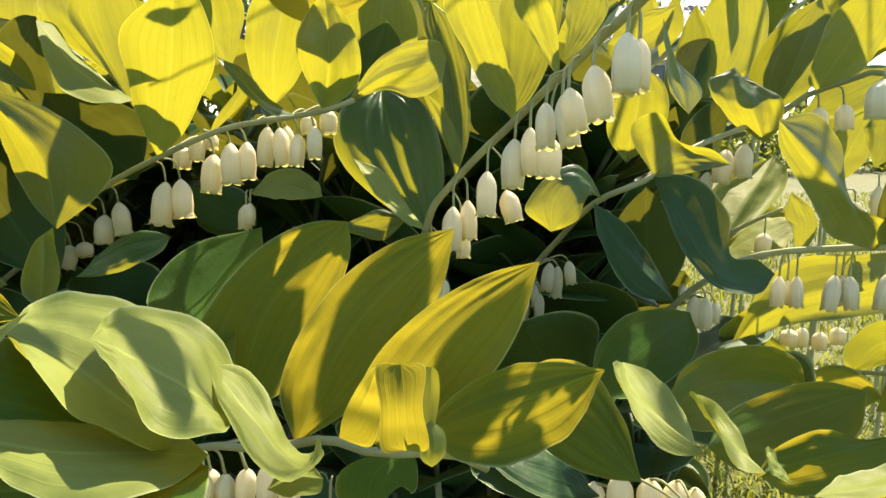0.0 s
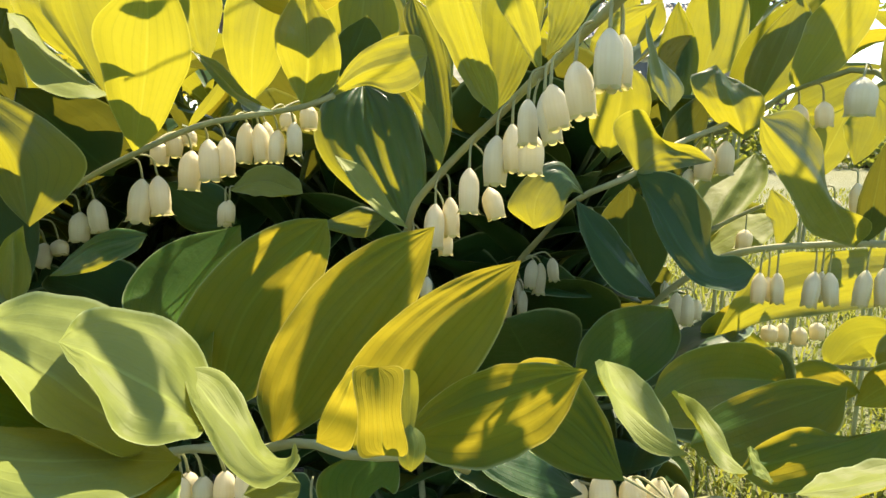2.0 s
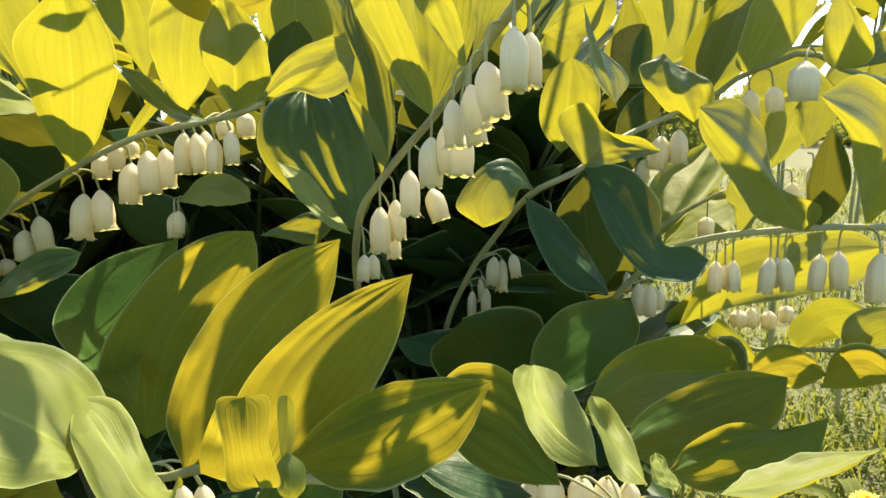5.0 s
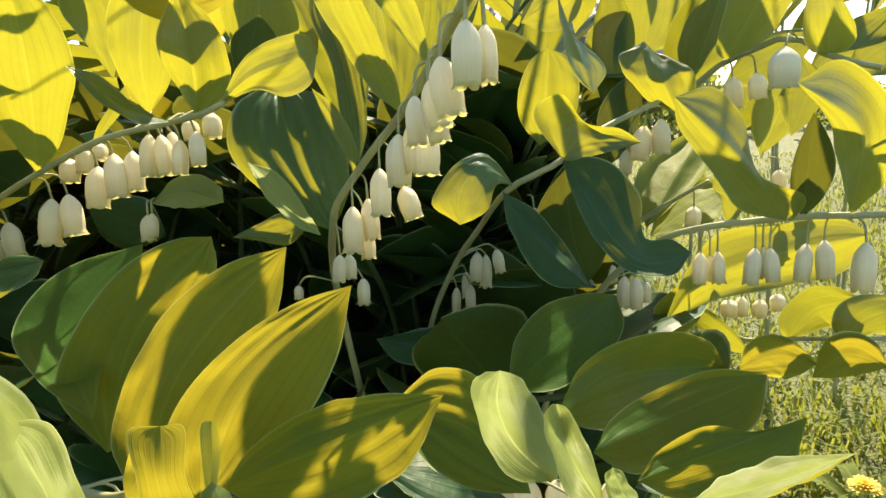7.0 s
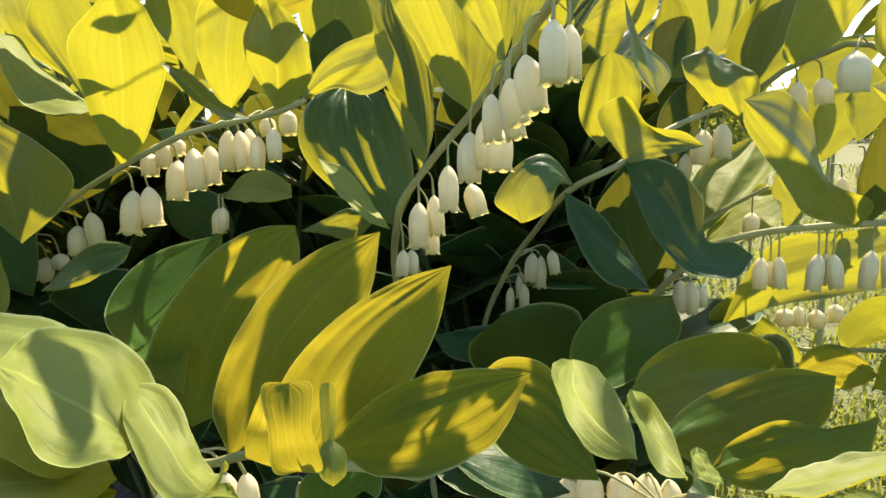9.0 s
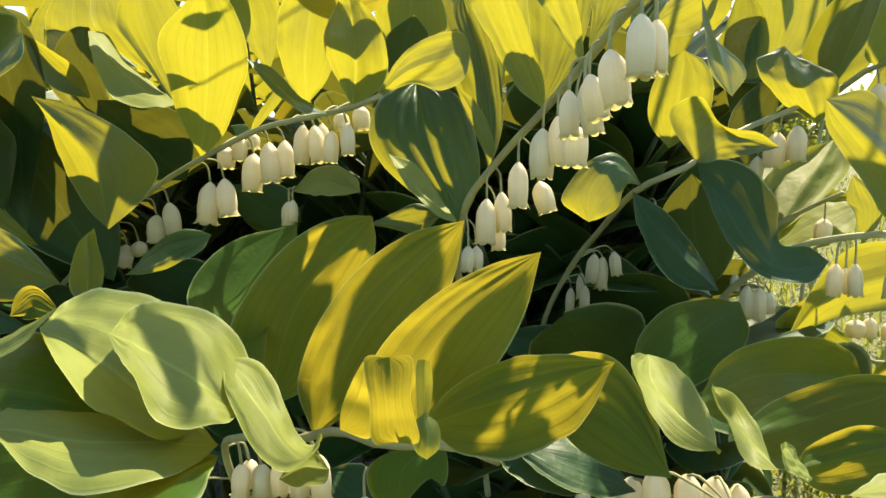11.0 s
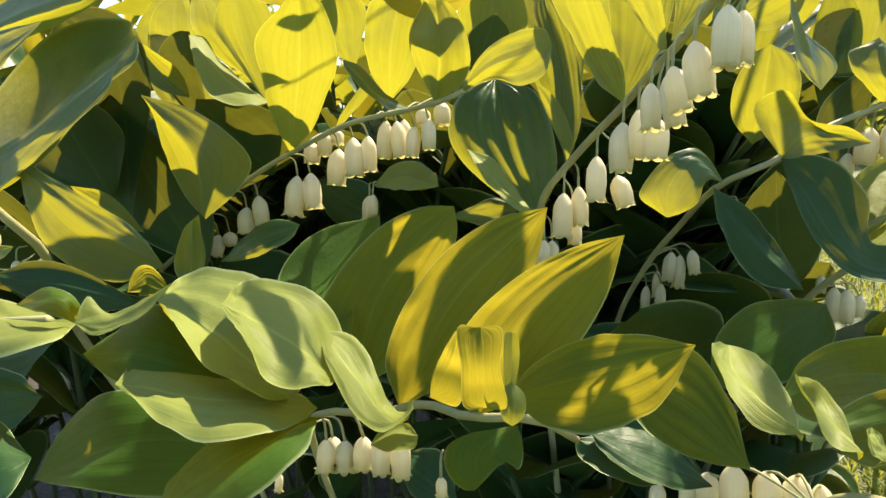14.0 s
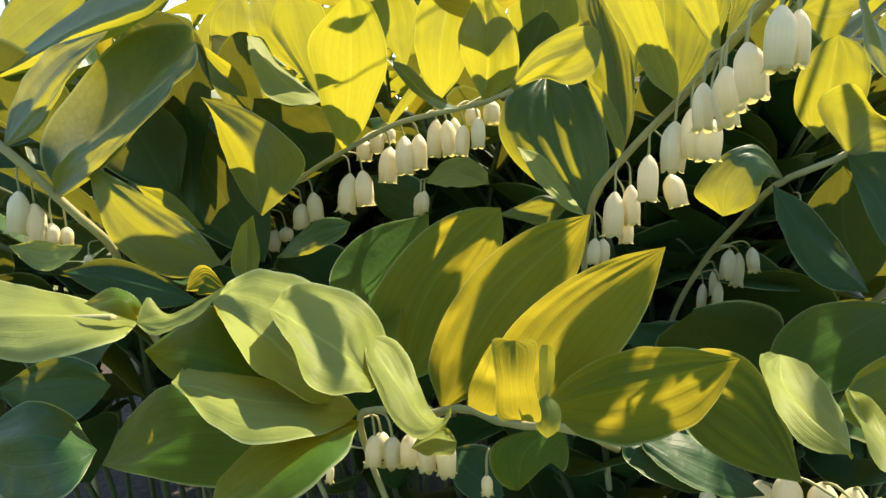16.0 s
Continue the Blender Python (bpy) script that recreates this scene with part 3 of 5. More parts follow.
shaped_leaf(p, [(0.1165, 0.3300, 0.4898), (0.1183, 0.3220, 0.5120), (0.1195, 0.3180, 0.5326)], [(0.1076, 0.3300, 0.5013), (0.1068, 0.3260, 0.5153), (0.1126, 0.3240, 0.5285)], [(0.1323, 0.3280, 0.5010), (0.1343, 0.3240, 0.5164), (0.1292, 0.3220, 0.5276)], WAXY, cup=0.15)
shaped_leaf(p, [(0.1972, 0.4320, 0.5343), (0.2032, 0.4320, 0.5636), (0.2032, 0.4300, 0.5986)], [(0.1855, 0.4320, 0.5466), (0.1858, 0.4313, 0.5784)], [(0.2184, 0.4320, 0.5421), (0.2251, 0.4320, 0.5665), (0.2206, 0.4310, 0.5859)], WAXY, cup=0.12)
leaf(p, [(0.0329, 0.3150, 0.4973), (0.0272, 0.3120, 0.5323), (0.0141, 0.3100, 0.5585)], (0.0138, 0.3120, 0.5347), (0.0408, 0.3150, 0.5400), deep=True)
leaf(p, [(0.0210, 0.3050, 0.5340), (0.0131, 0.3000, 0.5544), (0.0042, 0.3000, 0.5725)], (0.0059, 0.3000, 0.5498), (0.0201, 0.3050, 0.5599))
leaf(p, [(0.0526, 0.3000, 0.5170), (0.0473, 0.3000, 0.5452), (0.0492, 0.3000, 0.5723)], (0.0413, 0.3000, 0.5452), (0.0615, 0.3000, 0.5497))
leaf(p, [(0.1345, 0.4200, 0.5269), (0.1385, 0.4200, 0.5553), (0.1490, 0.4200, 0.5857)], (0.1235, 0.4200, 0.5498), (0.1518, 0.4200, 0.5609))
leaf(p, [(0.1674, 0.4000, 0.4957), (0.1737, 0.4100, 0.5398), (0.1722, 0.4100, 0.5765)], (0.1607, 0.4100, 0.5405), (0.1851, 0.4100, 0.5392), deep=True)
bell(p, (0.0730, 0.1590, 0.5258), (0.0726, 0.1570, 0.5116), 0.0063)
bell(p, (0.0773, 0.1650, 0.5254), (0.0774, 0.1630, 0.5125), 0.0047)
bell(p, (0.0676, 0.1680, 0.5197), (0.0698, 0.1660, 0.5059), 0.0068)
bell(p, (0.0652, 0.1880, 0.5158), (0.0680, 0.1860, 0.5032), 0.0065)
bell(p, (0.0649, 0.1960, 0.5145), (0.0675, 0.1940, 0.4992), 0.0061)
bell(p, (0.0612, 0.2030, 0.5127), (0.0613, 0.2010, 0.4984), 0.0064)
bell(p, (0.0638, 0.2110, 0.5029), (0.0633, 0.2090, 0.4897), 0.0081)
bell(p, (0.0595, 0.2280, 0.5059), (0.0600, 0.2260, 0.4891), 0.0061)
bell(p, (0.0549, 0.2320, 0.5020), (0.0543, 0.2300, 0.4844), 0.0078)
bell(p, (0.0467, 0.2520, 0.4901), (0.0464, 0.2500, 0.4723), 0.0082)
bell(p, (0.0542, 0.2600, 0.4822), (0.0578, 0.2580, 0.4696), 0.0076)
bell(p, (0.0398, 0.2730, 0.4772), (0.0408, 0.2710, 0.4602), 0.0066)
bell(p, (0.0341, 0.2700, 0.4749), (0.0332, 0.2680, 0.4559), 0.0087)
bell(p, (0.0380, 0.2760, 0.4631), (0.0383, 0.2740, 0.4523), 0.0063)
bell(p, (0.0248, 0.2900, 0.4522), (0.0236, 0.2880, 0.4402), 0.0062)
bell(p, (0.0279, 0.2950, 0.4511), (0.0277, 0.2930, 0.4400), 0.0063)
bell(p, (-0.0691, 0.3300, 0.4686), (-0.0704, 0.3300, 0.4556), 0.0074)
bell(p, (0.0291, 0.3300, 0.4316), (0.0286, 0.3300, 0.4180), 0.0069)
bell(p, (-0.0024, 0.3300, 0.4299), (-0.0026, 0.3300, 0.4228), 0.0048)

p = plant("stem with curled yellow-green leaves in half shade", "arching stems of the clump")
stem(p, [(0.0600, 0.4500, -0.0100), (0.0597, 0.4370, 0.2085), (0.0583, 0.3850, 0.3790), (0.0731, 0.3620, 0.4244), (0.0866, 0.3350, 0.4514), (0.0989, 0.3020, 0.4744), (0.1167, 0.2920, 0.4843), (0.1391, 0.3100, 0.4959), (0.1740, 0.3320, 0.5073), (0.1924, 0.3450, 0.5140)], 0.0021, 0.0012)
shaped_leaf(p, [(0.0962, 0.2960, 0.4753), (0.0852, 0.2880, 0.4858), (0.0763, 0.2840, 0.4765), (0.0752, 0.2840, 0.4626)], [(0.0880, 0.2931, 0.4901), (0.0757, 0.2892, 0.4873), (0.0654, 0.2868, 0.4752), (0.0643, 0.2859, 0.4711)], [(0.0918, 0.2900, 0.4773), (0.0875, 0.2860, 0.4683), (0.0806, 0.2840, 0.4642)], WAXY, cup=0.12)
shaped_leaf(p, [(0.1159, 0.2920, 0.4895), (0.1275, 0.2900, 0.4946), (0.1546, 0.3000, 0.4904)], [(0.1068, 0.2884, 0.5064), (0.1164, 0.2874, 0.5119), (0.1277, 0.2890, 0.5001), (0.1433, 0.2932, 0.4970)], [(0.1219, 0.2897, 0.4853), (0.1397, 0.2923, 0.4882)], WAXY, cup=0.15)
shaped_leaf(p, [(0.1194, 0.2910, 0.4850), (0.1258, 0.2770, 0.4707), (0.1338, 0.2700, 0.4557), (0.1473, 0.2710, 0.4451), (0.1704, 0.2840, 0.4451)], [(0.1334, 0.2873, 0.4858), (0.1470, 0.2808, 0.4722), (0.1487, 0.2784, 0.4543), (0.1611, 0.2811, 0.4516)], [(0.1191, 0.2742, 0.4753), (0.1255, 0.2668, 0.4587), (0.1382, 0.2644, 0.4440), (0.1564, 0.2680, 0.4403)], SHADED_LEAF, cup=0.15)
shaped_leaf(p, [(0.0937, 0.2900, 0.4744), (0.1046, 0.2810, 0.4564), (0.1260, 0.2760, 0.4349)], [(0.1083, 0.2880, 0.4643), (0.1235, 0.2833, 0.4436)], [(0.0945, 0.2800, 0.4615), (0.1085, 0.2753, 0.4381)], SHADED_LEAF, cup=0.2)
shaped_leaf(p, [(0.1822, 0.3310, 0.4991), (0.1707, 0.3240, 0.5173), (0.1669, 0.3350, 0.5345)], [(0.1668, 0.3315, 0.5083), (0.1574, 0.3280, 0.5192), (0.1551, 0.3335, 0.5301)], [(0.1879, 0.3295, 0.5079), (0.1863, 0.3260, 0.5197), (0.1774, 0.3315, 0.5273)], WAXY, cup=0.2, wave=0.0028)
shaped_leaf(p, [(0.1992, 0.3620, 0.5139), (0.2080, 0.3600, 0.5395), (0.2180, 0.3600, 0.5719)], [(0.1927, 0.3607, 0.5314), (0.1987, 0.3600, 0.5492)], [(0.2185, 0.3607, 0.5282), (0.2248, 0.3600, 0.5584)], SHADED_DEEP, cup=0.15)
shaped_leaf(p, [(0.0987, 0.3720, 0.3850), (0.0646, 0.3560, 0.3857), (0.0318, 0.3420, 0.3961)], [(0.0653, 0.3720, 0.3899)], [(0.0700, 0.3493, 0.3777), (0.0409, 0.3393, 0.3836)], SHADED_LEAF, cup=0.12)
leaf(p, [(0.1551, 0.3500, 0.4777), (0.1608, 0.3500, 0.5024), (0.1719, 0.3500, 0.5234)], (0.1496, 0.3500, 0.5031), (0.1693, 0.3500, 0.4937), dark=True)
leaf(p, [(0.1312, 0.3450, 0.4767), (0.1346, 0.3500, 0.4473), (0.1441, 0.3550, 0.4155)], (0.1172, 0.3500, 0.4483), (0.1535, 0.3450, 0.4469), dark=True)
bell(p, (0.1391, 0.3720, 0.4633), (0.1372, 0.3720, 0.4427), 0.0103)
bell(p, (0.1464, 0.3750, 0.4595), (0.1493, 0.3750, 0.4421), 0.0091)
bell(p, (0.1176, 0.3600, 0.4562), (0.1188, 0.3600, 0.4450), 0.0076)
bell(p, (0.1239, 0.3620, 0.4543), (0.1244, 0.3620, 0.4410), 0.0082)
bell(p, (0.1704, 0.3450, 0.4959), (0.1680, 0.3450, 0.4779), 0.0095)
bell(p, (0.1777, 0.3420, 0.4988), (0.1779, 0.3420, 0.4808), 0.0094)
bell(p, (0.1630, 0.3500, 0.4843), (0.1628, 0.3500, 0.4716), 0.0068)
bell(p, (0.0983, 0.3740, 0.4327), (0.1003, 0.3740, 0.4185), 0.0067)
bell(p, (0.0880, 0.3740, 0.4315), (0.0862, 0.3740, 0.4142), 0.0073)
bell(p, (0.0927, 0.3760, 0.4295), (0.0919, 0.3760, 0.4100), 0.0073)
bell(p, (0.0815, 0.3800, 0.4195), (0.0810, 0.3800, 0.4030), 0.0056)
bell(p, (0.0756, 0.3800, 0.4107), (0.0748, 0.3800, 0.3947), 0.0056)
bell(p, (0.0833, 0.3780, 0.4127), (0.0828, 0.3780, 0.3961), 0.0061)
bell(p, (0.0948, 0.4000, 0.3803), (0.0952, 0.4000, 0.3713), 0.0052)

p = plant("upper stem with wide backlit leaves and shaded bells", "arching stems of the clump")
stem(p, [(0.1600, 0.6200, -0.0100), (0.1650, 0.6000, 0.3000), (0.1850, 0.4800, 0.4800), (0.1922, 0.3550, 0.5076), (0.2015, 0.3350, 0.5213), (0.2089, 0.3180, 0.5265), (0.2164, 0.3000, 0.5299), (0.2262, 0.2880, 0.5207), (0.2381, 0.2750, 0.5148)], 0.0022, 0.0012)
shaped_leaf(p, [(0.1984, 0.3200, 0.5232), (0.2070, 0.3120, 0.5440), (0.2139, 0.3060, 0.5680)], [(0.1924, 0.3160, 0.5267), (0.1922, 0.3120, 0.5383), (0.1976, 0.3090, 0.5553)], [(0.2135, 0.3160, 0.5300), (0.2201, 0.3120, 0.5414), (0.2247, 0.3090, 0.5571)], WAXY, cup=0.12)
leaf(p, [(0.2251, 0.2860, 0.5180), (0.2196, 0.2800, 0.5329), (0.2154, 0.2800, 0.5514)], (0.2105, 0.2820, 0.5295), (0.2300, 0.2800, 0.5282))
leaf(p, [(0.2359, 0.3000, 0.5200), (0.2495, 0.3000, 0.5294), (0.2625, 0.3000, 0.5420)], (0.2397, 0.3000, 0.5344), (0.2592, 0.3000, 0.5267), deep=True)
leaf(p, [(0.2666, 0.3400, 0.5150), (0.2795, 0.3400, 0.5246), (0.2979, 0.3400, 0.5314)], (0.2734, 0.3400, 0.5327), (0.2858, 0.3400, 0.5139), deep=True)
bell(p, (0.2007, 0.2750, 0.5247), (0.2007, 0.2750, 0.5086), 0.0118)
bell(p, (0.2173, 0.3300, 0.5176), (0.2189, 0.3300, 0.5048), 0.0085)
bell(p, (0.2109, 0.3400, 0.5167), (0.2126, 0.3400, 0.5008), 0.0093)
bell(p, (0.2568, 0.3600, 0.4768), (0.2593, 0.3600, 0.4575), 0.0088)
bell(p, (0.2516, 0.3700, 0.4675), (0.2522, 0.3700, 0.4553), 0.0078)
leaf(p, [(0.2386, 0.3300, 0.5235), (0.2421, 0.3300, 0.5081), (0.2352, 0.3300, 0.4877)], (0.2289, 0.3300, 0.5063), (0.2502, 0.3300, 0.5051), deep=True)
leaf(p, [(0.1975, 0.3700, 0.5174), (0.2084, 0.3700, 0.5435), (0.2325, 0.3700, 0.5772)], (0.1921, 0.3700, 0.5449), (0.2252, 0.3600, 0.5535), deep=True)
leaf(p, [(0.1592, 0.4100, 0.5155), (0.1681, 0.4100, 0.5421), (0.1820, 0.4100, 0.5580)], (0.1589, 0.4100, 0.5463), (0.1815, 0.4100, 0.5383))
leaf(p, [(0.2338, 0.4000, 0.5137), (0.2581, 0.4000, 0.5265), (0.2881, 0.4000, 0.5406)], (0.2537, 0.4000, 0.5381), (0.2673, 0.4000, 0.5154), deep=True)
leaf(p, [(0.2818, 0.4500, 0.4683), (0.2929, 0.4500, 0.4950), (0.3041, 0.4500, 0.5210)], (0.2778, 0.4500, 0.5012), (0.3094, 0.4500, 0.4922), pale=True)
leaf(p, [(0.2692, 0.4600, 0.4797), (0.2788, 0.4600, 0.5086), (0.2851, 0.4600, 0.5369)], (0.2629, 0.4600, 0.5113), (0.2940, 0.4600, 0.5041), deep=True)
leaf(p, [(0.3054, 0.4400, 0.5117), (0.3208, 0.4400, 0.5246), (0.3436, 0.4400, 0.5302)], (0.3165, 0.4400, 0.5350), (0.3270, 0.4400, 0.5122), deep=True)

p = plant("horizontal stem with bells hanging in pairs below it", "arching stems of the clump")
stem(p, [(0.1000, 0.4600, -0.0100), (0.1098, 0.4380, 0.2257), (0.1488, 0.3500, 0.4104), (0.1610, 0.3320, 0.4319), (0.1739, 0.3220, 0.4442), (0.1883, 0.3120, 0.4499), (0.2055, 0.3050, 0.4526), (0.2267, 0.2980, 0.4547), (0.2552, 0.2900, 0.4549), (0.2788, 0.2800, 0.4569)], 0.0024, 0.0014)
shaped_leaf(p, [(0.2159, 0.2920, 0.4539), (0.1719, 0.2520, 0.4880), (0.1469, 0.2430, 0.5083)], [(0.1833, 0.2700, 0.4641), (0.1611, 0.2500, 0.4848), (0.1490, 0.2455, 0.5002)], [(0.2156, 0.2816, 0.4653), (0.1889, 0.2660, 0.4778), (0.1771, 0.2562, 0.5004), (0.1649, 0.2522, 0.5109)], WAXY, cup=0.15)
shaped_leaf(p, [(0.2416, 0.2860, 0.4533), (0.2097, 0.2420, 0.4940), (0.1762, 0.2220, 0.5105)], [(0.2159, 0.2587, 0.4727), (0.1955, 0.2373, 0.4967)], [(0.2391, 0.2680, 0.4746), (0.2218, 0.2460, 0.5026), (0.1985, 0.2360, 0.5169)], WAXY, cup=0.15)
shaped_leaf(p, [(0.1898, 0.3700, 0.3825), (0.2036, 0.3560, 0.4100), (0.2335, 0.3460, 0.4250), (0.2825, 0.3380, 0.4357)], [(0.2021, 0.3625, 0.4204), (0.2138, 0.3550, 0.4380), (0.2424, 0.3490, 0.4422), (0.2711, 0.3437, 0.4436)], [(0.1985, 0.3616, 0.3924), (0.2124, 0.3540, 0.4019), (0.2449, 0.3480, 0.4093), (0.2740, 0.3428, 0.4172)], WAXY, cup=0.1)
leaf(p, [(0.2254, 0.3000, 0.4540), (0.2208, 0.2900, 0.4760), (0.2159, 0.2800, 0.4992)], (0.2126, 0.2900, 0.4742), (0.2302, 0.2880, 0.4756), dark=True)
leaf(p, [(0.1920, 0.4050, 0.4337), (0.2166, 0.4300, 0.4574), (0.2530, 0.4700, 0.4880)], (0.1985, 0.4420, 0.4606), (0.2453, 0.4400, 0.4623), cup=0.1, pale=True)
leaf(p, [(0.2059, 0.4400, 0.4200), (0.2317, 0.4400, 0.4371), (0.2609, 0.4400, 0.4501)], (0.2334, 0.4645, 0.4491), (0.2314, 0.4165, 0.4257), pale=True)
leaf(p, [(0.2396, 0.4000, 0.4306), (0.2423, 0.4000, 0.4490), (0.2317, 0.4000, 0.4694)], (0.2305, 0.4000, 0.4530), (0.2489, 0.4000, 0.4519))
stem(p, [(0.1905, 0.4100, 0.4370), (0.2088, 0.4000, 0.4510), (0.2227, 0.3900, 0.4611)], 0.0016, 0.0011, 'stalk')
bell(p, (0.1855, 0.3110, 0.4387), (0.1843, 0.3090, 0.4233), 0.0063)
bell(p, (0.1924, 0.3090, 0.4392), (0.1928, 0.3070, 0.4238), 0.0062)
bell(p, (0.1915, 0.3150, 0.4359), (0.1907, 0.3130, 0.4235), 0.0052)
bell(p, (0.2077, 0.3050, 0.4407), (0.2048, 0.3030, 0.4231), 0.0075)
bell(p, (0.2136, 0.3040, 0.4405), (0.2150, 0.3020, 0.4243), 0.0068)
bell(p, (0.2125, 0.3080, 0.4403), (0.2122, 0.3060, 0.4250), 0.0046)
bell(p, (0.2279, 0.3000, 0.4425), (0.2250, 0.2980, 0.4247), 0.0072)
bell(p, (0.2350, 0.2990, 0.4438), (0.2355, 0.2970, 0.4253), 0.0080)
bell(p, (0.2382, 0.2760, 0.4471), (0.2364, 0.2740, 0.4255), 0.0090)
bell(p, (0.2183, 0.4000, 0.4454), (0.2176, 0.4000, 0.4329), 0.0098)
bell(p, (0.1652, 0.3600, 0.4166), (0.1649, 0.3600, 0.3983), 0.0076)
bell(p, (0.1703, 0.3580, 0.4161), (0.1710, 0.3580, 0.3978), 0.0075)
bell(p, (0.1772, 0.3620, 0.4122), (0.1772, 0.3620, 0.4004), 0.0065)
bell(p, (0.1619, 0.3700, 0.4201), (0.1622, 0.3700, 0.4104), 0.0054)

p = plant("low stem with yellow-green leaves beside the lawn", "arching stems of the clump")
stem(p, [(0.1800, 0.5000, -0.0100), (0.1897, 0.4840, 0.2038), (0.2287, 0.4200, 0.3706), (0.2537, 0.4100, 0.3572), (0.2770, 0.4000, 0.3592), (0.3024, 0.3900, 0.3611), (0.3363, 0.3800, 0.3624)], 0.0022, 0.0012)
leaf(p, [(0.2772, 0.4000, 0.3555), (0.2936, 0.4000, 0.3763), (0.3229, 0.4000, 0.3823)], (0.2735, 0.3900, 0.3877), (0.3187, 0.4100, 0.3567), cup=0.1, deep=True)
leaf(p, [(0.3056, 0.3950, 0.3591), (0.3220, 0.3900, 0.3740), (0.3558, 0.3900, 0.3789)], (0.3077, 0.3900, 0.3837), (0.3370, 0.3900, 0.3588), deep=True)
leaf(p, [(0.2352, 0.3720, 0.3531), (0.2541, 0.3700, 0.3605), (0.2768, 0.3660, 0.3561)], (0.2477, 0.3700, 0.3732), (0.2591, 0.3660, 0.3474), cup=0.15)
leaf(p, [(0.2783, 0.3720, 0.3456), (0.2966, 0.3700, 0.3590), (0.3174, 0.3660, 0.3517)], (0.2925, 0.3700, 0.3722), (0.3015, 0.3660, 0.3466), cup=0.15)
leaf(p, [(0.2175, 0.4100, 0.3708), (0.2311, 0.4000, 0.3695), (0.2512, 0.3900, 0.3537)], (0.2273, 0.4000, 0.3806), (0.2350, 0.4000, 0.3547), deep=True)
leaf(p, [(0.1926, 0.3800, 0.3719), (0.2023, 0.3800, 0.3850), (0.2100, 0.3800, 0.4081)], (0.1891, 0.3800, 0.3910), (0.2155, 0.3800, 0.3841))
bell(p, (0.2644, 0.4500, 0.3709), (0.2648, 0.4500, 0.3587), 0.0111)
bell(p, (0.2730, 0.4500, 0.3724), (0.2735, 0.4500, 0.3582), 0.0089)
bell(p, (0.2912, 0.4600, 0.3663), (0.2914, 0.4600, 0.3530), 0.0106)
bell(p, (0.3031, 0.4600, 0.3697), (0.3041, 0.4600, 0.3572), 0.0106)
bell(p, (0.2407, 0.4400, 0.3694), (0.2410, 0.4400, 0.3595), 0.0079)

p = plant("low arching stem with broad shaded leaves in front", "arching stems of the clump")
stem(p, [(0.1200, 0.3000, -0.0100), (0.1171, 0.2830, 0.2017), (0.1056, 0.2150, 0.3667), (0.1069, 0.1900, 0.3909), (0.1061, 0.1650, 0.4101), (0.1092, 0.1500, 0.4177), (0.1139, 0.1400, 0.4208)], 0.0026, 0.0016)
shaped_leaf(p, [(0.0891, 0.2550, 0.4015), (0.1173, 0.2850, 0.4106), (0.1505, 0.3250, 0.4167)], [(0.0946, 0.2720, 0.4163), (0.1072, 0.2870, 0.4242), (0.1286, 0.3070, 0.4232)], [(0.1100, 0.2680, 0.3955), (0.1317, 0.2830, 0.4003), (0.1470, 0.3030, 0.4063)], LEAF, cup=0.12)
shaped_leaf(p, [(0.0937, 0.1820, 0.4270), (0.1193, 0.2100, 0.4252), (0.1697, 0.2500, 0.4089)], [(0.1027, 0.1979, 0.4328), (0.1157, 0.2094, 0.4354), (0.1380, 0.2230, 0.4338), (0.1595, 0.2387, 0.4230)], [(0.1057, 0.1910, 0.4176), (0.1265, 0.2050, 0.4127), (0.1528, 0.2250, 0.4092)], LEAF, cup=0.12)
shaped_leaf(p, [(0.0985, 0.1620, 0.4272), (0.1225, 0.1800, 0.4256), (0.1552, 0.1920, 0.4305)], [(0.1061, 0.1750, 0.4289), (0.1208, 0.1840, 0.4319), (0.1394, 0.1900, 0.4340)], [(0.1094, 0.1670, 0.4176), (0.1288, 0.1760, 0.4173), (0.1473, 0.1820, 0.4209)], LEAF, cup=0.12)
shaped_leaf(p, [(0.1051, 0.1500, 0.4267), (0.1253, 0.1560, 0.4289), (0.1514, 0.1660, 0.4308)], [(0.1111, 0.1560, 0.4297), (0.1226, 0.1590, 0.4336), (0.1384, 0.1640, 0.4286)], [(0.1141, 0.1500, 0.4216), (0.1293, 0.1530, 0.4224), (0.1441, 0.1580, 0.4222)], LEAF, cup=0.12, wave=0.0025)
shaped_leaf(p, [(0.1113, 0.1370, 0.4292), (0.1248, 0.1350, 0.4336), (0.1478, 0.1420, 0.4348)], [(0.1232, 0.1457, 0.4283), (0.1373, 0.1473, 0.4305)], [(0.1168, 0.1297, 0.4324), (0.1314, 0.1313, 0.4361)], LIT_LEAF, cup=0.2)
shaped_leaf(p, [(0.0808, 0.1180, 0.4479), (0.0758, 0.1280, 0.4501), (0.0748, 0.1450, 0.4487), (0.0776, 0.1660, 0.4477)], [(0.0764, 0.1202, 0.4469), (0.0709, 0.1274, 0.4495), (0.0688, 0.1376, 0.4535), (0.0710, 0.1496, 0.4531)], [(0.0846, 0.1315, 0.4417), (0.0856, 0.1394, 0.4448), (0.0825, 0.1496, 0.4493), (0.0814, 0.1609, 0.4482)], LIT_LEAF, cup=0.15)
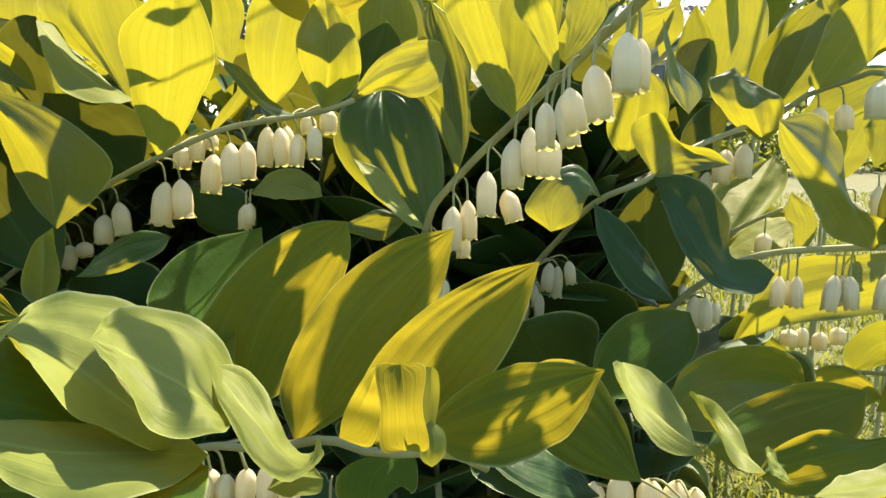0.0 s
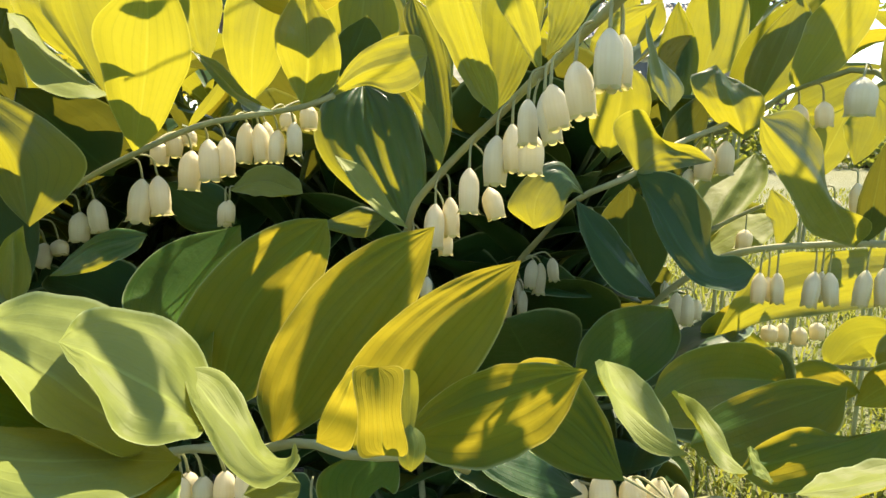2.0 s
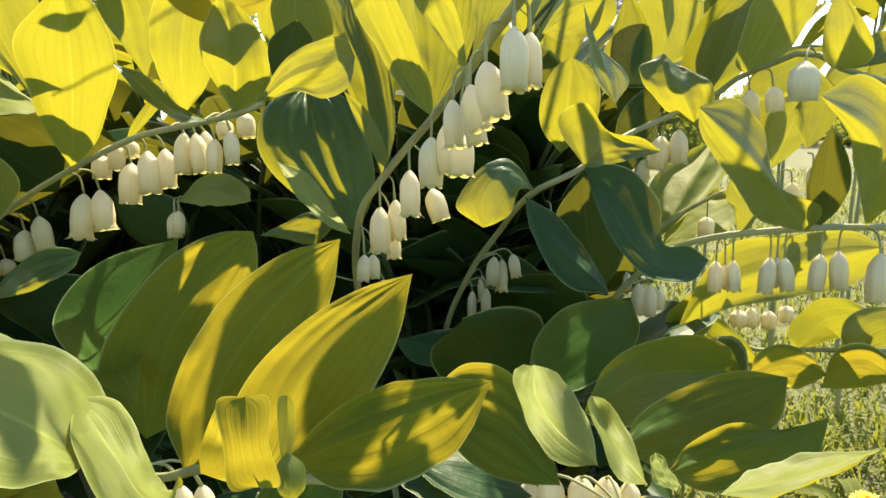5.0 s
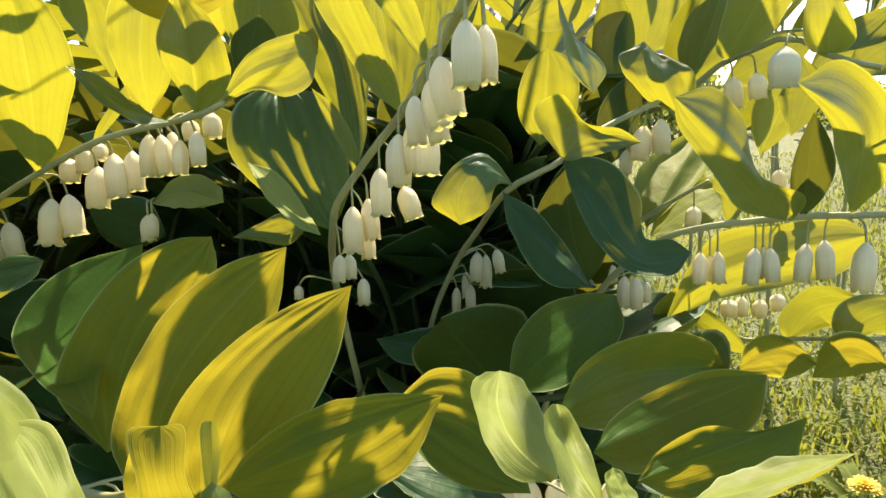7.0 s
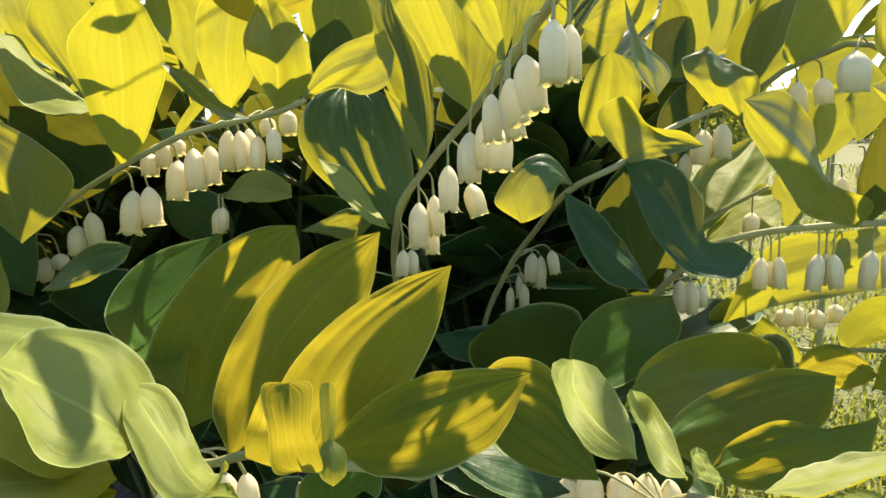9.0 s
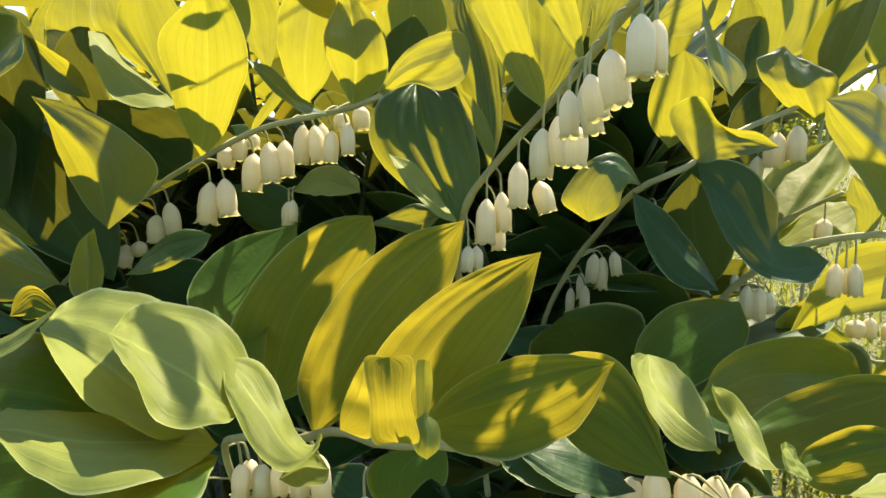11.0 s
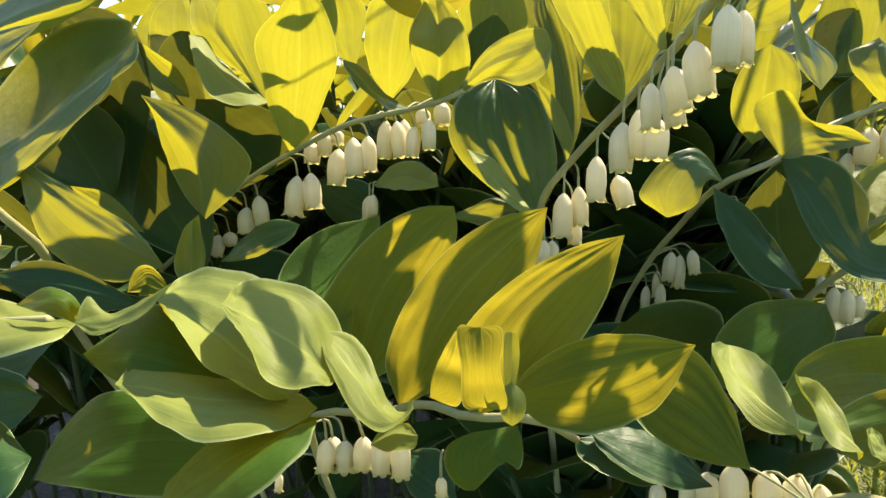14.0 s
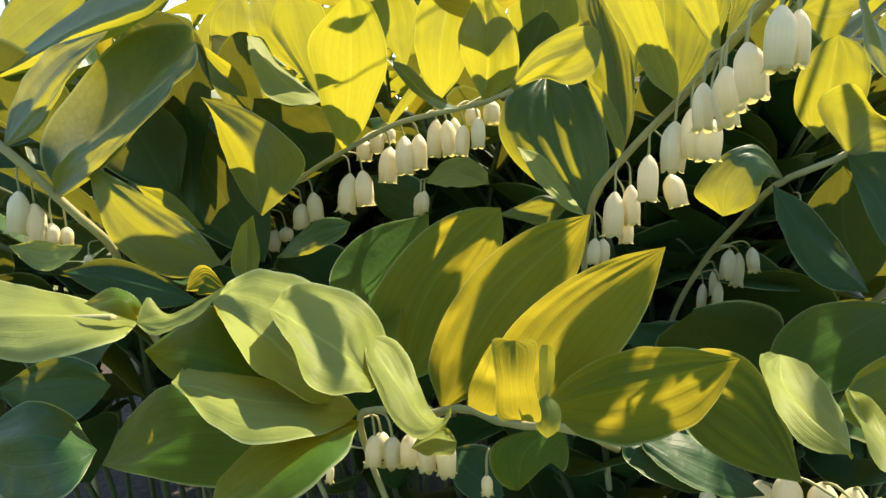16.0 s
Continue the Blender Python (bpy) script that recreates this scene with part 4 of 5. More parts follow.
shaped_leaf(p, [(0.0854, 0.1060, 0.4512), (0.0845, 0.1200, 0.4507), (0.0871, 0.1460, 0.4480)], [(0.0817, 0.1078, 0.4509), (0.0801, 0.1132, 0.4558), (0.0803, 0.1212, 0.4570), (0.0829, 0.1318, 0.4541)], [(0.0894, 0.1172, 0.4461), (0.0885, 0.1232, 0.4508), (0.0876, 0.1312, 0.4519), (0.0880, 0.1412, 0.4496)], LIT_LEAF, cup=0.2)
shaped_leaf(p, [(0.0921, 0.1110, 0.4465), (0.0904, 0.1130, 0.4495), (0.0902, 0.1160, 0.4509)], [(0.0878, 0.1093, 0.4500), (0.0876, 0.1110, 0.4523)], [(0.0950, 0.1163, 0.4448), (0.0933, 0.1180, 0.4482)], LIT_LEAF, cup=0.2)
shaped_leaf(p, [(0.0839, 0.1650, 0.4158), (0.0701, 0.1770, 0.4276), (0.0492, 0.1900, 0.4290)], [(0.0810, 0.1770, 0.4268), (0.0729, 0.1830, 0.4395), (0.0610, 0.1895, 0.4382)], [(0.0716, 0.1650, 0.4170), (0.0606, 0.1710, 0.4203), (0.0538, 0.1775, 0.4269)], LEAF, cup=0.1, pleat=0.0003)
bell(p, (0.0873, 0.2000, 0.3990), (0.0885, 0.2000, 0.3821), 0.0079)
bell(p, (0.0968, 0.2000, 0.3976), (0.0981, 0.2000, 0.3813), 0.0086)
bell(p, (0.1049, 0.2000, 0.3970), (0.1063, 0.2000, 0.3815), 0.0082)
bell(p, (0.1149, 0.2100, 0.3891), (0.1166, 0.2100, 0.3752), 0.0073)
bell(p, (0.0830, 0.2150, 0.3877), (0.0832, 0.2150, 0.3744), 0.0071)
bell(p, (0.0776, 0.2200, 0.3817), (0.0777, 0.2200, 0.3690), 0.0065)
bell(p, (0.0679, 0.2200, 0.3798), (0.0678, 0.2200, 0.3677), 0.0062)
leaf(p, [(0.0827, 0.2050, 0.3884), (0.0630, 0.2000, 0.3987), (0.0449, 0.2000, 0.4058)], (0.0603, 0.2150, 0.4037), (0.0623, 0.1900, 0.3944), cup=0.1, dark=True)
leaf(p, [(0.0805, 0.2100, 0.3898), (0.0596, 0.2000, 0.3988), (0.0401, 0.2000, 0.4034)], (0.0623, 0.2200, 0.3995), (0.0544, 0.1900, 0.3949), cup=0.1, dark=True)

p = plant("front stem with a fan of broad translucent leaves", "arching stems of the clump")
stem(p, [(-0.0500, 0.3000, -0.0100), (-0.0499, 0.2800, 0.2190), (-0.0497, 0.2000, 0.3981), (-0.0296, 0.1700, 0.4214), (-0.0081, 0.1500, 0.4312), (0.0118, 0.1280, 0.4448), (0.0199, 0.1220, 0.4456), (0.0276, 0.1180, 0.4474), (0.0347, 0.1160, 0.4488), (0.0423, 0.1300, 0.4381)], 0.0022, 0.0008)
shaped_leaf(p, [(-0.0252, 0.1780, 0.4361), (-0.0478, 0.2160, 0.4471), (-0.0361, 0.2460, 0.4693)], [(-0.0502, 0.1970, 0.4423), (-0.0661, 0.2160, 0.4511), (-0.0586, 0.2310, 0.4653)], [(-0.0306, 0.2033, 0.4489), (-0.0305, 0.2260, 0.4593)], LEAF, cup=0.1)
shaped_leaf(p, [(-0.0296, 0.1900, 0.4209), (-0.0196, 0.1940, 0.4520), (0.0039, 0.1980, 0.4783)], [(-0.0431, 0.1935, 0.4387), (-0.0360, 0.1952, 0.4556), (-0.0200, 0.1968, 0.4720), (-0.0060, 0.1983, 0.4781)], [(-0.0144, 0.1920, 0.4290), (-0.0013, 0.1940, 0.4508), (0.0051, 0.1960, 0.4706)], LEAF, cup=0.12, pleat=0.0002)
shaped_leaf(p, [(0.0014, 0.1400, 0.4428), (0.0146, 0.1430, 0.4632), (0.0356, 0.1460, 0.4841)], [(-0.0020, 0.1431, 0.4489), (0.0003, 0.1444, 0.4575), (0.0103, 0.1456, 0.4719), (0.0236, 0.1467, 0.4812)], [(0.0132, 0.1415, 0.4447), (0.0249, 0.1430, 0.4555), (0.0336, 0.1445, 0.4730)], LEAF, cup=0.12, pleat=0.0002)
shaped_leaf(p, [(0.0201, 0.1160, 0.4516), (0.0335, 0.1190, 0.4676), (0.0507, 0.1210, 0.4821)], [(0.0185, 0.1181, 0.4555), (0.0222, 0.1194, 0.4652), (0.0320, 0.1204, 0.4746), (0.0423, 0.1211, 0.4800)], [(0.0284, 0.1175, 0.4500), (0.0388, 0.1190, 0.4574), (0.0473, 0.1200, 0.4701)], LEAF, cup=0.14, pleat=0.0002)
shaped_leaf(p, [(0.0317, 0.1080, 0.4563), (0.0456, 0.1150, 0.4581), (0.0640, 0.1260, 0.4606)], [(0.0348, 0.1105, 0.4612), (0.0420, 0.1140, 0.4648), (0.0524, 0.1195, 0.4646)], [(0.0362, 0.1125, 0.4498), (0.0454, 0.1160, 0.4466), (0.0558, 0.1215, 0.4489)], LEAF, cup=0.14, pleat=0.0002)
shaped_leaf(p, [(0.0290, 0.0975, 0.4585), (0.0289, 0.0955, 0.4662), (0.0285, 0.0980, 0.4715)], [(0.0260, 0.0965, 0.4590), (0.0258, 0.0955, 0.4661), (0.0253, 0.0968, 0.4718)], [(0.0324, 0.0965, 0.4592), (0.0317, 0.0955, 0.4662), (0.0319, 0.0968, 0.4718)], LEAF, cup=0.03, wave=0.0003, snap=.0005)
shaped_leaf(p, [(0.0325, 0.0990, 0.4585), (0.0326, 0.1020, 0.4634), (0.0326, 0.1040, 0.4689)], [(0.0321, 0.1005, 0.4574), (0.0314, 0.1020, 0.4638), (0.0317, 0.1030, 0.4692)], [(0.0331, 0.1005, 0.4604), (0.0339, 0.1020, 0.4652), (0.0335, 0.1030, 0.4687)], LIT_LEAF, cup=0.1, wave=0.0003, snap=.0005)
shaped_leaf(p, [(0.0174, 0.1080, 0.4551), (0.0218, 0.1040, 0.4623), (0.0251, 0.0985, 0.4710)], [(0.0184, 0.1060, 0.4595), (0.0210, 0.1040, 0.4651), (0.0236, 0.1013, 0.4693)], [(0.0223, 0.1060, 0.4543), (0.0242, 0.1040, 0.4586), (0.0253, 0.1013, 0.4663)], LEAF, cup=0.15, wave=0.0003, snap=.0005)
shaped_leaf(p, [(0.0327, 0.1010, 0.4617), (0.0334, 0.0990, 0.4589), (0.0328, 0.1005, 0.4543)], [(0.0309, 0.1007, 0.4596), (0.0312, 0.1005, 0.4557)], [(0.0347, 0.1017, 0.4591), (0.0343, 0.1015, 0.4553)], LIT_LEAF, cup=0.35, snap=.0005)
shaped_leaf(p, [(-0.0118, 0.1140, 0.4501), (-0.0298, 0.1210, 0.4588), (-0.0518, 0.1300, 0.4653)], [(-0.0203, 0.1394, 0.4486), (-0.0298, 0.1436, 0.4638), (-0.0473, 0.1468, 0.4676), (-0.0587, 0.1490, 0.4649)], [(-0.0117, 0.1015, 0.4551), (-0.0239, 0.1050, 0.4579), (-0.0334, 0.1095, 0.4655)], LIT_LEAF, cup=0.1)
shaped_leaf(p, [(-0.0008, 0.1110, 0.4563), (-0.0105, 0.1110, 0.4632), (-0.0268, 0.1160, 0.4689)], [(-0.0075, 0.1298, 0.4550), (-0.0130, 0.1310, 0.4647), (-0.0226, 0.1320, 0.4683), (-0.0317, 0.1328, 0.4673)], [(0.0003, 0.0990, 0.4591), (-0.0082, 0.0990, 0.4582), (-0.0142, 0.1015, 0.4656)], LIT_LEAF, cup=0.12)
shaped_leaf(p, [(-0.0104, 0.1260, 0.4604), (0.0001, 0.1160, 0.4557), (0.0083, 0.1070, 0.4526), (0.0127, 0.1040, 0.4522), (0.0141, 0.1080, 0.4549)], [(-0.0044, 0.1280, 0.4605), (0.0045, 0.1190, 0.4554), (0.0087, 0.1160, 0.4502)], [(-0.0029, 0.1105, 0.4597), (0.0045, 0.1026, 0.4547), (0.0121, 0.0978, 0.4536), (0.0166, 0.0973, 0.4566)], LIT_LEAF, cup=0.2)
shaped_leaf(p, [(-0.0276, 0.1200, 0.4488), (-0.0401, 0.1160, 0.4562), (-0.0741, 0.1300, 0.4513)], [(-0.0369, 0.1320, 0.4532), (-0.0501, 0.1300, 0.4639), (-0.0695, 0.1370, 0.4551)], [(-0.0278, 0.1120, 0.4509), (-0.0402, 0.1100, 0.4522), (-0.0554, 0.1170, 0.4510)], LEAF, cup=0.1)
shaped_leaf(p, [(-0.0050, 0.1100, 0.4508), (-0.0212, 0.1020, 0.4549), (-0.0471, 0.1080, 0.4541)], [(-0.0214, 0.1280, 0.4458), (-0.0364, 0.1240, 0.4515), (-0.0539, 0.1270, 0.4515)], [(-0.0059, 0.0940, 0.4535), (-0.0149, 0.0900, 0.4541), (-0.0265, 0.0930, 0.4552)], LIT_LEAF, cup=0.1)
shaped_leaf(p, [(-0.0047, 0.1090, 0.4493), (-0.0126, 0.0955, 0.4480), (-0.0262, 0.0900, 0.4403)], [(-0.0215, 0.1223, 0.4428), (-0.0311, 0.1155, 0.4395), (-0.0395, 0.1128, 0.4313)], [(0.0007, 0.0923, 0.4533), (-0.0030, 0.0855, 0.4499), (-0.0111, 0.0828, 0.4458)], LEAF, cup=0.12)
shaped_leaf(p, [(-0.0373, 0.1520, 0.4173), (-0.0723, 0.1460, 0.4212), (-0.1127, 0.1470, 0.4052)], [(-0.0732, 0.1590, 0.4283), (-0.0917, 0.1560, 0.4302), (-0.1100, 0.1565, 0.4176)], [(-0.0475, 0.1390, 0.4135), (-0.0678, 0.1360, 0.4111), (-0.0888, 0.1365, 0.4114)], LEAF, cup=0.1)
shaped_leaf(p, [(0.0020, 0.1180, 0.4398), (0.0084, 0.1150, 0.4442), (0.0135, 0.1130, 0.4451)], [(0.0045, 0.1200, 0.4422), (0.0098, 0.1183, 0.4446)], [(0.0078, 0.1130, 0.4414), (0.0133, 0.1113, 0.4438)], LIT_LEAF, cup=0.2)
leaf(p, [(0.0219, 0.2000, 0.4072), (0.0113, 0.1900, 0.4018), (0.0102, 0.1850, 0.3916)], (0.0010, 0.1900, 0.4036), (0.0236, 0.1900, 0.3974))
leaf(p, [(-0.0339, 0.2500, 0.3661), (-0.0213, 0.2400, 0.3627), (-0.0074, 0.2400, 0.3543)], (-0.0164, 0.2500, 0.3680), (-0.0211, 0.2300, 0.3586), dark=True)
bell(p, (-0.0398, 0.1900, 0.4024), (-0.0413, 0.1900, 0.3905), 0.0061)
bell(p, (-0.0342, 0.1920, 0.4014), (-0.0350, 0.1920, 0.3901), 0.0065)
bell(p, (-0.0268, 0.1900, 0.4043), (-0.0279, 0.1900, 0.3924), 0.0064)
bell(p, (-0.0186, 0.1840, 0.4095), (-0.0194, 0.1840, 0.3948), 0.0062)
bell(p, (-0.0121, 0.1820, 0.4106), (-0.0121, 0.1820, 0.3952), 0.0064)
bell(p, (-0.0039, 0.2000, 0.3865), (-0.0038, 0.2000, 0.3791), 0.0041)
bell(p, (-0.0687, 0.2100, 0.3765), (-0.0699, 0.2100, 0.3688), 0.0032)
bell(p, (-0.0419, 0.2000, 0.3982), (-0.0422, 0.2000, 0.3885), 0.0061)

p = plant("stem with large grey-green leaves and bells", "arching stems of the clump")
stem(p, [(-0.1400, 0.3300, -0.0100), (-0.1524, 0.3160, 0.2323), (-0.2021, 0.2600, 0.4223), (-0.1855, 0.2350, 0.4562), (-0.1864, 0.2220, 0.4705), (-0.1910, 0.2140, 0.4827), (-0.1931, 0.2070, 0.4926), (-0.2003, 0.1970, 0.5076)], 0.0024, 0.0018)
shaped_leaf(p, [(-0.1942, 0.2150, 0.4798), (-0.1450, 0.2120, 0.5146), (-0.1140, 0.2170, 0.5378)], [(-0.2250, 0.2458, 0.5040), (-0.1874, 0.2466, 0.5371), (-0.1605, 0.2470, 0.5490), (-0.1406, 0.2470, 0.5488)], [(-0.1503, 0.2075, 0.4984), (-0.1210, 0.2060, 0.5221), (-0.1097, 0.2085, 0.5295)], SHADED_DEEP, cup=0.1)
shaped_leaf(p, [(-0.1909, 0.2120, 0.4796), (-0.1340, 0.1900, 0.5063), (-0.1124, 0.2030, 0.5270)], [(-0.1724, 0.2013, 0.4950), (-0.1331, 0.1983, 0.5141)], [(-0.1686, 0.1990, 0.4843), (-0.1278, 0.1880, 0.5029), (-0.1119, 0.1945, 0.5186)], WAXY, cup=0.15)
shaped_leaf(p, [(-0.1977, 0.2050, 0.5030), (-0.1675, 0.2000, 0.5250), (-0.1411, 0.2040, 0.5428)], [(-0.1978, 0.2077, 0.5222), (-0.1731, 0.2073, 0.5403)], [(-0.1791, 0.1997, 0.5083), (-0.1549, 0.1993, 0.5279)], WAXY, cup=0.15)
shaped_leaf(p, [(-0.1093, 0.2120, 0.4549), (-0.1370, 0.2020, 0.4754), (-0.1561, 0.2000, 0.4957)], [(-0.1275, 0.2060, 0.4495), (-0.1486, 0.2010, 0.4614), (-0.1546, 0.2000, 0.4778)], [(-0.1172, 0.2090, 0.4685), (-0.1331, 0.2040, 0.4815), (-0.1471, 0.2030, 0.4899)], WAXY, cup=0.15)
shaped_leaf(p, [(-0.1339, 0.2350, 0.4639), (-0.1436, 0.2300, 0.4730), (-0.1586, 0.2260, 0.4843)], [(-0.1485, 0.2317, 0.4668), (-0.1553, 0.2287, 0.4765)], [(-0.1367, 0.2317, 0.4718), (-0.1460, 0.2287, 0.4814)], WAXY, cup=0.12)
leaf(p, [(-0.3400, 0.3100, 0.5515), (-0.2963, 0.3100, 0.5733), (-0.2492, 0.3100, 0.5899)], (-0.3004, 0.3100, 0.5918), (-0.2808, 0.3100, 0.5599), deep=True)
leaf(p, [(-0.2587, 0.2500, 0.5343), (-0.1924, 0.2450, 0.5540), (-0.1357, 0.2400, 0.5640)], (-0.2283, 0.2800, 0.5745), (-0.1706, 0.2300, 0.5417), cup=0.15)
leaf(p, [(-0.1563, 0.3100, 0.5220), (-0.1690, 0.3050, 0.5359), (-0.1777, 0.3000, 0.5509)], (-0.1696, 0.3000, 0.5287), (-0.1587, 0.3050, 0.5367))
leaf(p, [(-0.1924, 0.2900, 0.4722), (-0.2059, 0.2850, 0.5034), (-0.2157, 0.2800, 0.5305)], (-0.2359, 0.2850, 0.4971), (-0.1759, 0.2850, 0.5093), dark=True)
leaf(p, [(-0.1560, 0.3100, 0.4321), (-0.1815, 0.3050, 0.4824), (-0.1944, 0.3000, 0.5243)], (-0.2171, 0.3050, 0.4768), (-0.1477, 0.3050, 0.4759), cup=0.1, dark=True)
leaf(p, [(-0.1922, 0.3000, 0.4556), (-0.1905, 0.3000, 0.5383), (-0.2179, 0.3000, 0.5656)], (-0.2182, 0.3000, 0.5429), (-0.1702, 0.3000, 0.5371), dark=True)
leaf(p, [(-0.1603, 0.3600, 0.5402), (-0.1912, 0.3600, 0.5388), (-0.2118, 0.3600, 0.5632)], (-0.1922, 0.3600, 0.5617), (-0.1901, 0.3600, 0.5154))
leaf(p, [(-0.2435, 0.4000, 0.5515), (-0.2318, 0.4000, 0.5726), (-0.2169, 0.4000, 0.6032)], (-0.2471, 0.4000, 0.5738), (-0.2120, 0.4000, 0.5746))
bell(p, (-0.1972, 0.2100, 0.4793), (-0.2002, 0.2100, 0.4605), 0.0089)
bell(p, (-0.1954, 0.2150, 0.4701), (-0.1971, 0.2150, 0.4591), 0.0065)
bell(p, (-0.1930, 0.2200, 0.4676), (-0.1941, 0.2200, 0.4591), 0.0056)
bell(p, (-0.2363, 0.2700, 0.4441), (-0.2371, 0.2700, 0.4365), 0.0050)
bell(p, (-0.1983, 0.2050, 0.4850), (-0.2031, 0.2050, 0.4667), 0.0087)
bell(p, (-0.2225, 0.2300, 0.4528), (-0.2232, 0.2300, 0.4462), 0.0058)

p = plant("low stem with pale sunlit leaf beside darker ones", "arching stems of the clump")
stem(p, [(-0.1600, 0.2800, -0.0100), (-0.1774, 0.2620, 0.2121), (-0.2470, 0.1900, 0.3857), (-0.1815, 0.1600, 0.4317), (-0.1334, 0.1380, 0.4524), (-0.1001, 0.1310, 0.4579), (-0.0825, 0.1300, 0.4595)], 0.0022, 0.0012)
shaped_leaf(p, [(-0.1595, 0.1360, 0.4541), (-0.1054, 0.1270, 0.4602), (-0.0756, 0.1310, 0.4585)], [(-0.1628, 0.1555, 0.4599), (-0.1287, 0.1510, 0.4599), (-0.1098, 0.1530, 0.4544)], [(-0.1016, 0.1135, 0.4553), (-0.0744, 0.1090, 0.4614), (-0.0634, 0.1110, 0.4640)], LIT_LEAF, cup=0.08)
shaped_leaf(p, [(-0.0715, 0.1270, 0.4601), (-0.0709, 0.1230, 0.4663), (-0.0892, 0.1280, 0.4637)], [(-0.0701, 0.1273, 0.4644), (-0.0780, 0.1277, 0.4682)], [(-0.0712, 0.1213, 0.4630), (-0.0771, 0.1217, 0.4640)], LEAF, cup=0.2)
shaped_leaf(p, [(-0.0648, 0.1190, 0.4626), (-0.0569, 0.1210, 0.4633), (-0.0433, 0.1250, 0.4710)], [(-0.0652, 0.1240, 0.4678), (-0.0618, 0.1250, 0.4638), (-0.0530, 0.1270, 0.4672)], [(-0.0589, 0.1173, 0.4609), (-0.0489, 0.1193, 0.4645)], LIT_LEAF, cup=0.2)
shaped_leaf(p, [(-0.1057, 0.1040, 0.4331), (-0.0779, 0.1000, 0.4428), (-0.0633, 0.1020, 0.4401)], [(-0.0917, 0.1093, 0.4451), (-0.0772, 0.1087, 0.4439)], [(-0.0761, 0.0933, 0.4295), (-0.0603, 0.0927, 0.4373)], SHADED_LEAF, cup=0.1)
leaf(p, [(-0.0962, 0.1800, 0.4493), (-0.1211, 0.1750, 0.4566), (-0.1479, 0.1750, 0.4592)], (-0.1261, 0.1800, 0.4621), (-0.1184, 0.1720, 0.4498), dark=True)
leaf(p, [(-0.0697, 0.1600, 0.4594), (-0.0766, 0.1600, 0.4642), (-0.0817, 0.1570, 0.4598)], (-0.0763, 0.1600, 0.4667), (-0.0780, 0.1560, 0.4594))
leaf(p, [(-0.2247, 0.2000, 0.3985), (-0.1862, 0.2000, 0.4065), (-0.1605, 0.2000, 0.4060)], (-0.1841, 0.2000, 0.4164), (-0.1848, 0.1950, 0.3867), dark=True)
leaf(p, [(-0.2566, 0.2300, 0.4233), (-0.2127, 0.2250, 0.4106), (-0.1715, 0.2200, 0.4199)], (-0.2119, 0.2300, 0.4252), (-0.2107, 0.2200, 0.3937), dark=True)
leaf(p, [(-0.1647, 0.1700, 0.4694), (-0.1398, 0.1650, 0.4680), (-0.1267, 0.1650, 0.4709)], (-0.1449, 0.1680, 0.4710), (-0.1376, 0.1600, 0.4627), pale=True)

# two tall unseen stems, added to arch over the front and shade leaves below
def shade_leaf(p, base, tip, half):
    """An added shade-casting leaf of a tall stem, by its foot, its tip and its half width, on a thin stalk."""
    base, tip, half = Vector(base), Vector(tip), Vector(half)
    mid = (base + tip) / 2
    sides = [[base.lerp(tip, f) + half * g * sg for f, g in ((0.2, 0.72), (0.5, 1.0), (0.8, 0.66))] for sg in (1, -1)]
    shaped_leaf(p, [base, mid, tip], sides[0], sides[1], LEAF, cup=0.1)
    near, o = nearest(p, base), Vector(p.location)
    tube_mesh("leaf_stalk", [near - o, base + SUN_WAY * 0.16 - o, base + SUN_WAY * 0.08 - o, base - o], 0.0006, 0.0005, STALK, p, n=8, sides=6)

p = plant("added unseen stem whose leaves shade the clump below", "arching stems of the clump")
stem(p, [(0.1600, 0.6000, -0.0100), (0.1583, 0.5801, 0.3600), (0.1966, 0.5443, 0.7554), (0.1991, 0.4052, 0.8098), (0.1940, 0.3454, 0.8098)], 0.0030, 0.0012)
shade_leaf(p, (0.0495, 0.2320, 0.5595), (0.0708, 0.2380, 0.6101), (0.0094, 0.0000, -0.0036))
shade_leaf(p, (0.0053, 0.2935, 0.5636), (0.0369, 0.2985, 0.5974), (0.0084, -0.0000, -0.0089))
shade_leaf(p, (0.0662, 0.1975, 0.5572), (0.0844, 0.2015, 0.5888), (0.0053, 0.0000, -0.0031))
shade_leaf(p, (0.0881, 0.2002, 0.5696), (0.1032, 0.2142, 0.5770), (0.0052, -0.0000, -0.0066))
shade_leaf(p, (0.0704, 0.1875, 0.5611), (0.0802, 0.1965, 0.5744), (0.0020, 0.0000, -0.0017))
shade_leaf(p, (0.0305, 0.1785, 0.5646), (0.0049, 0.2165, 0.5805), (0.0050, 0.0000, -0.0010))
shade_leaf(p, (0.0367, 0.1905, 0.5663), (0.0257, 0.2005, 0.5767), (0.0023, -0.0000, 0.0008))
shade_leaf(p, (0.0022, 0.2032, 0.5719), (-0.0357, 0.2172, 0.5697), (0.0027, 0.0000, 0.0051))
shade_leaf(p, (0.0065, 0.2477, 0.5508), (-0.0334, 0.2447, 0.5538), (0.0028, 0.0000, 0.0111))
shade_leaf(p, (-0.1728, 0.2967, 0.6114), (-0.0982, 0.3047, 0.6467), (0.0134, 0.0000, -0.0172))
shade_leaf(p, (0.0699, 0.3567, 0.5887), (0.0597, 0.3727, 0.6526), (0.0051, 0.0000, 0.0005))
shade_leaf(p, (0.1182, 0.2005, 0.5545), (0.1193, 0.2325, 0.5600), (0.0034, 0.0000, -0.0008))
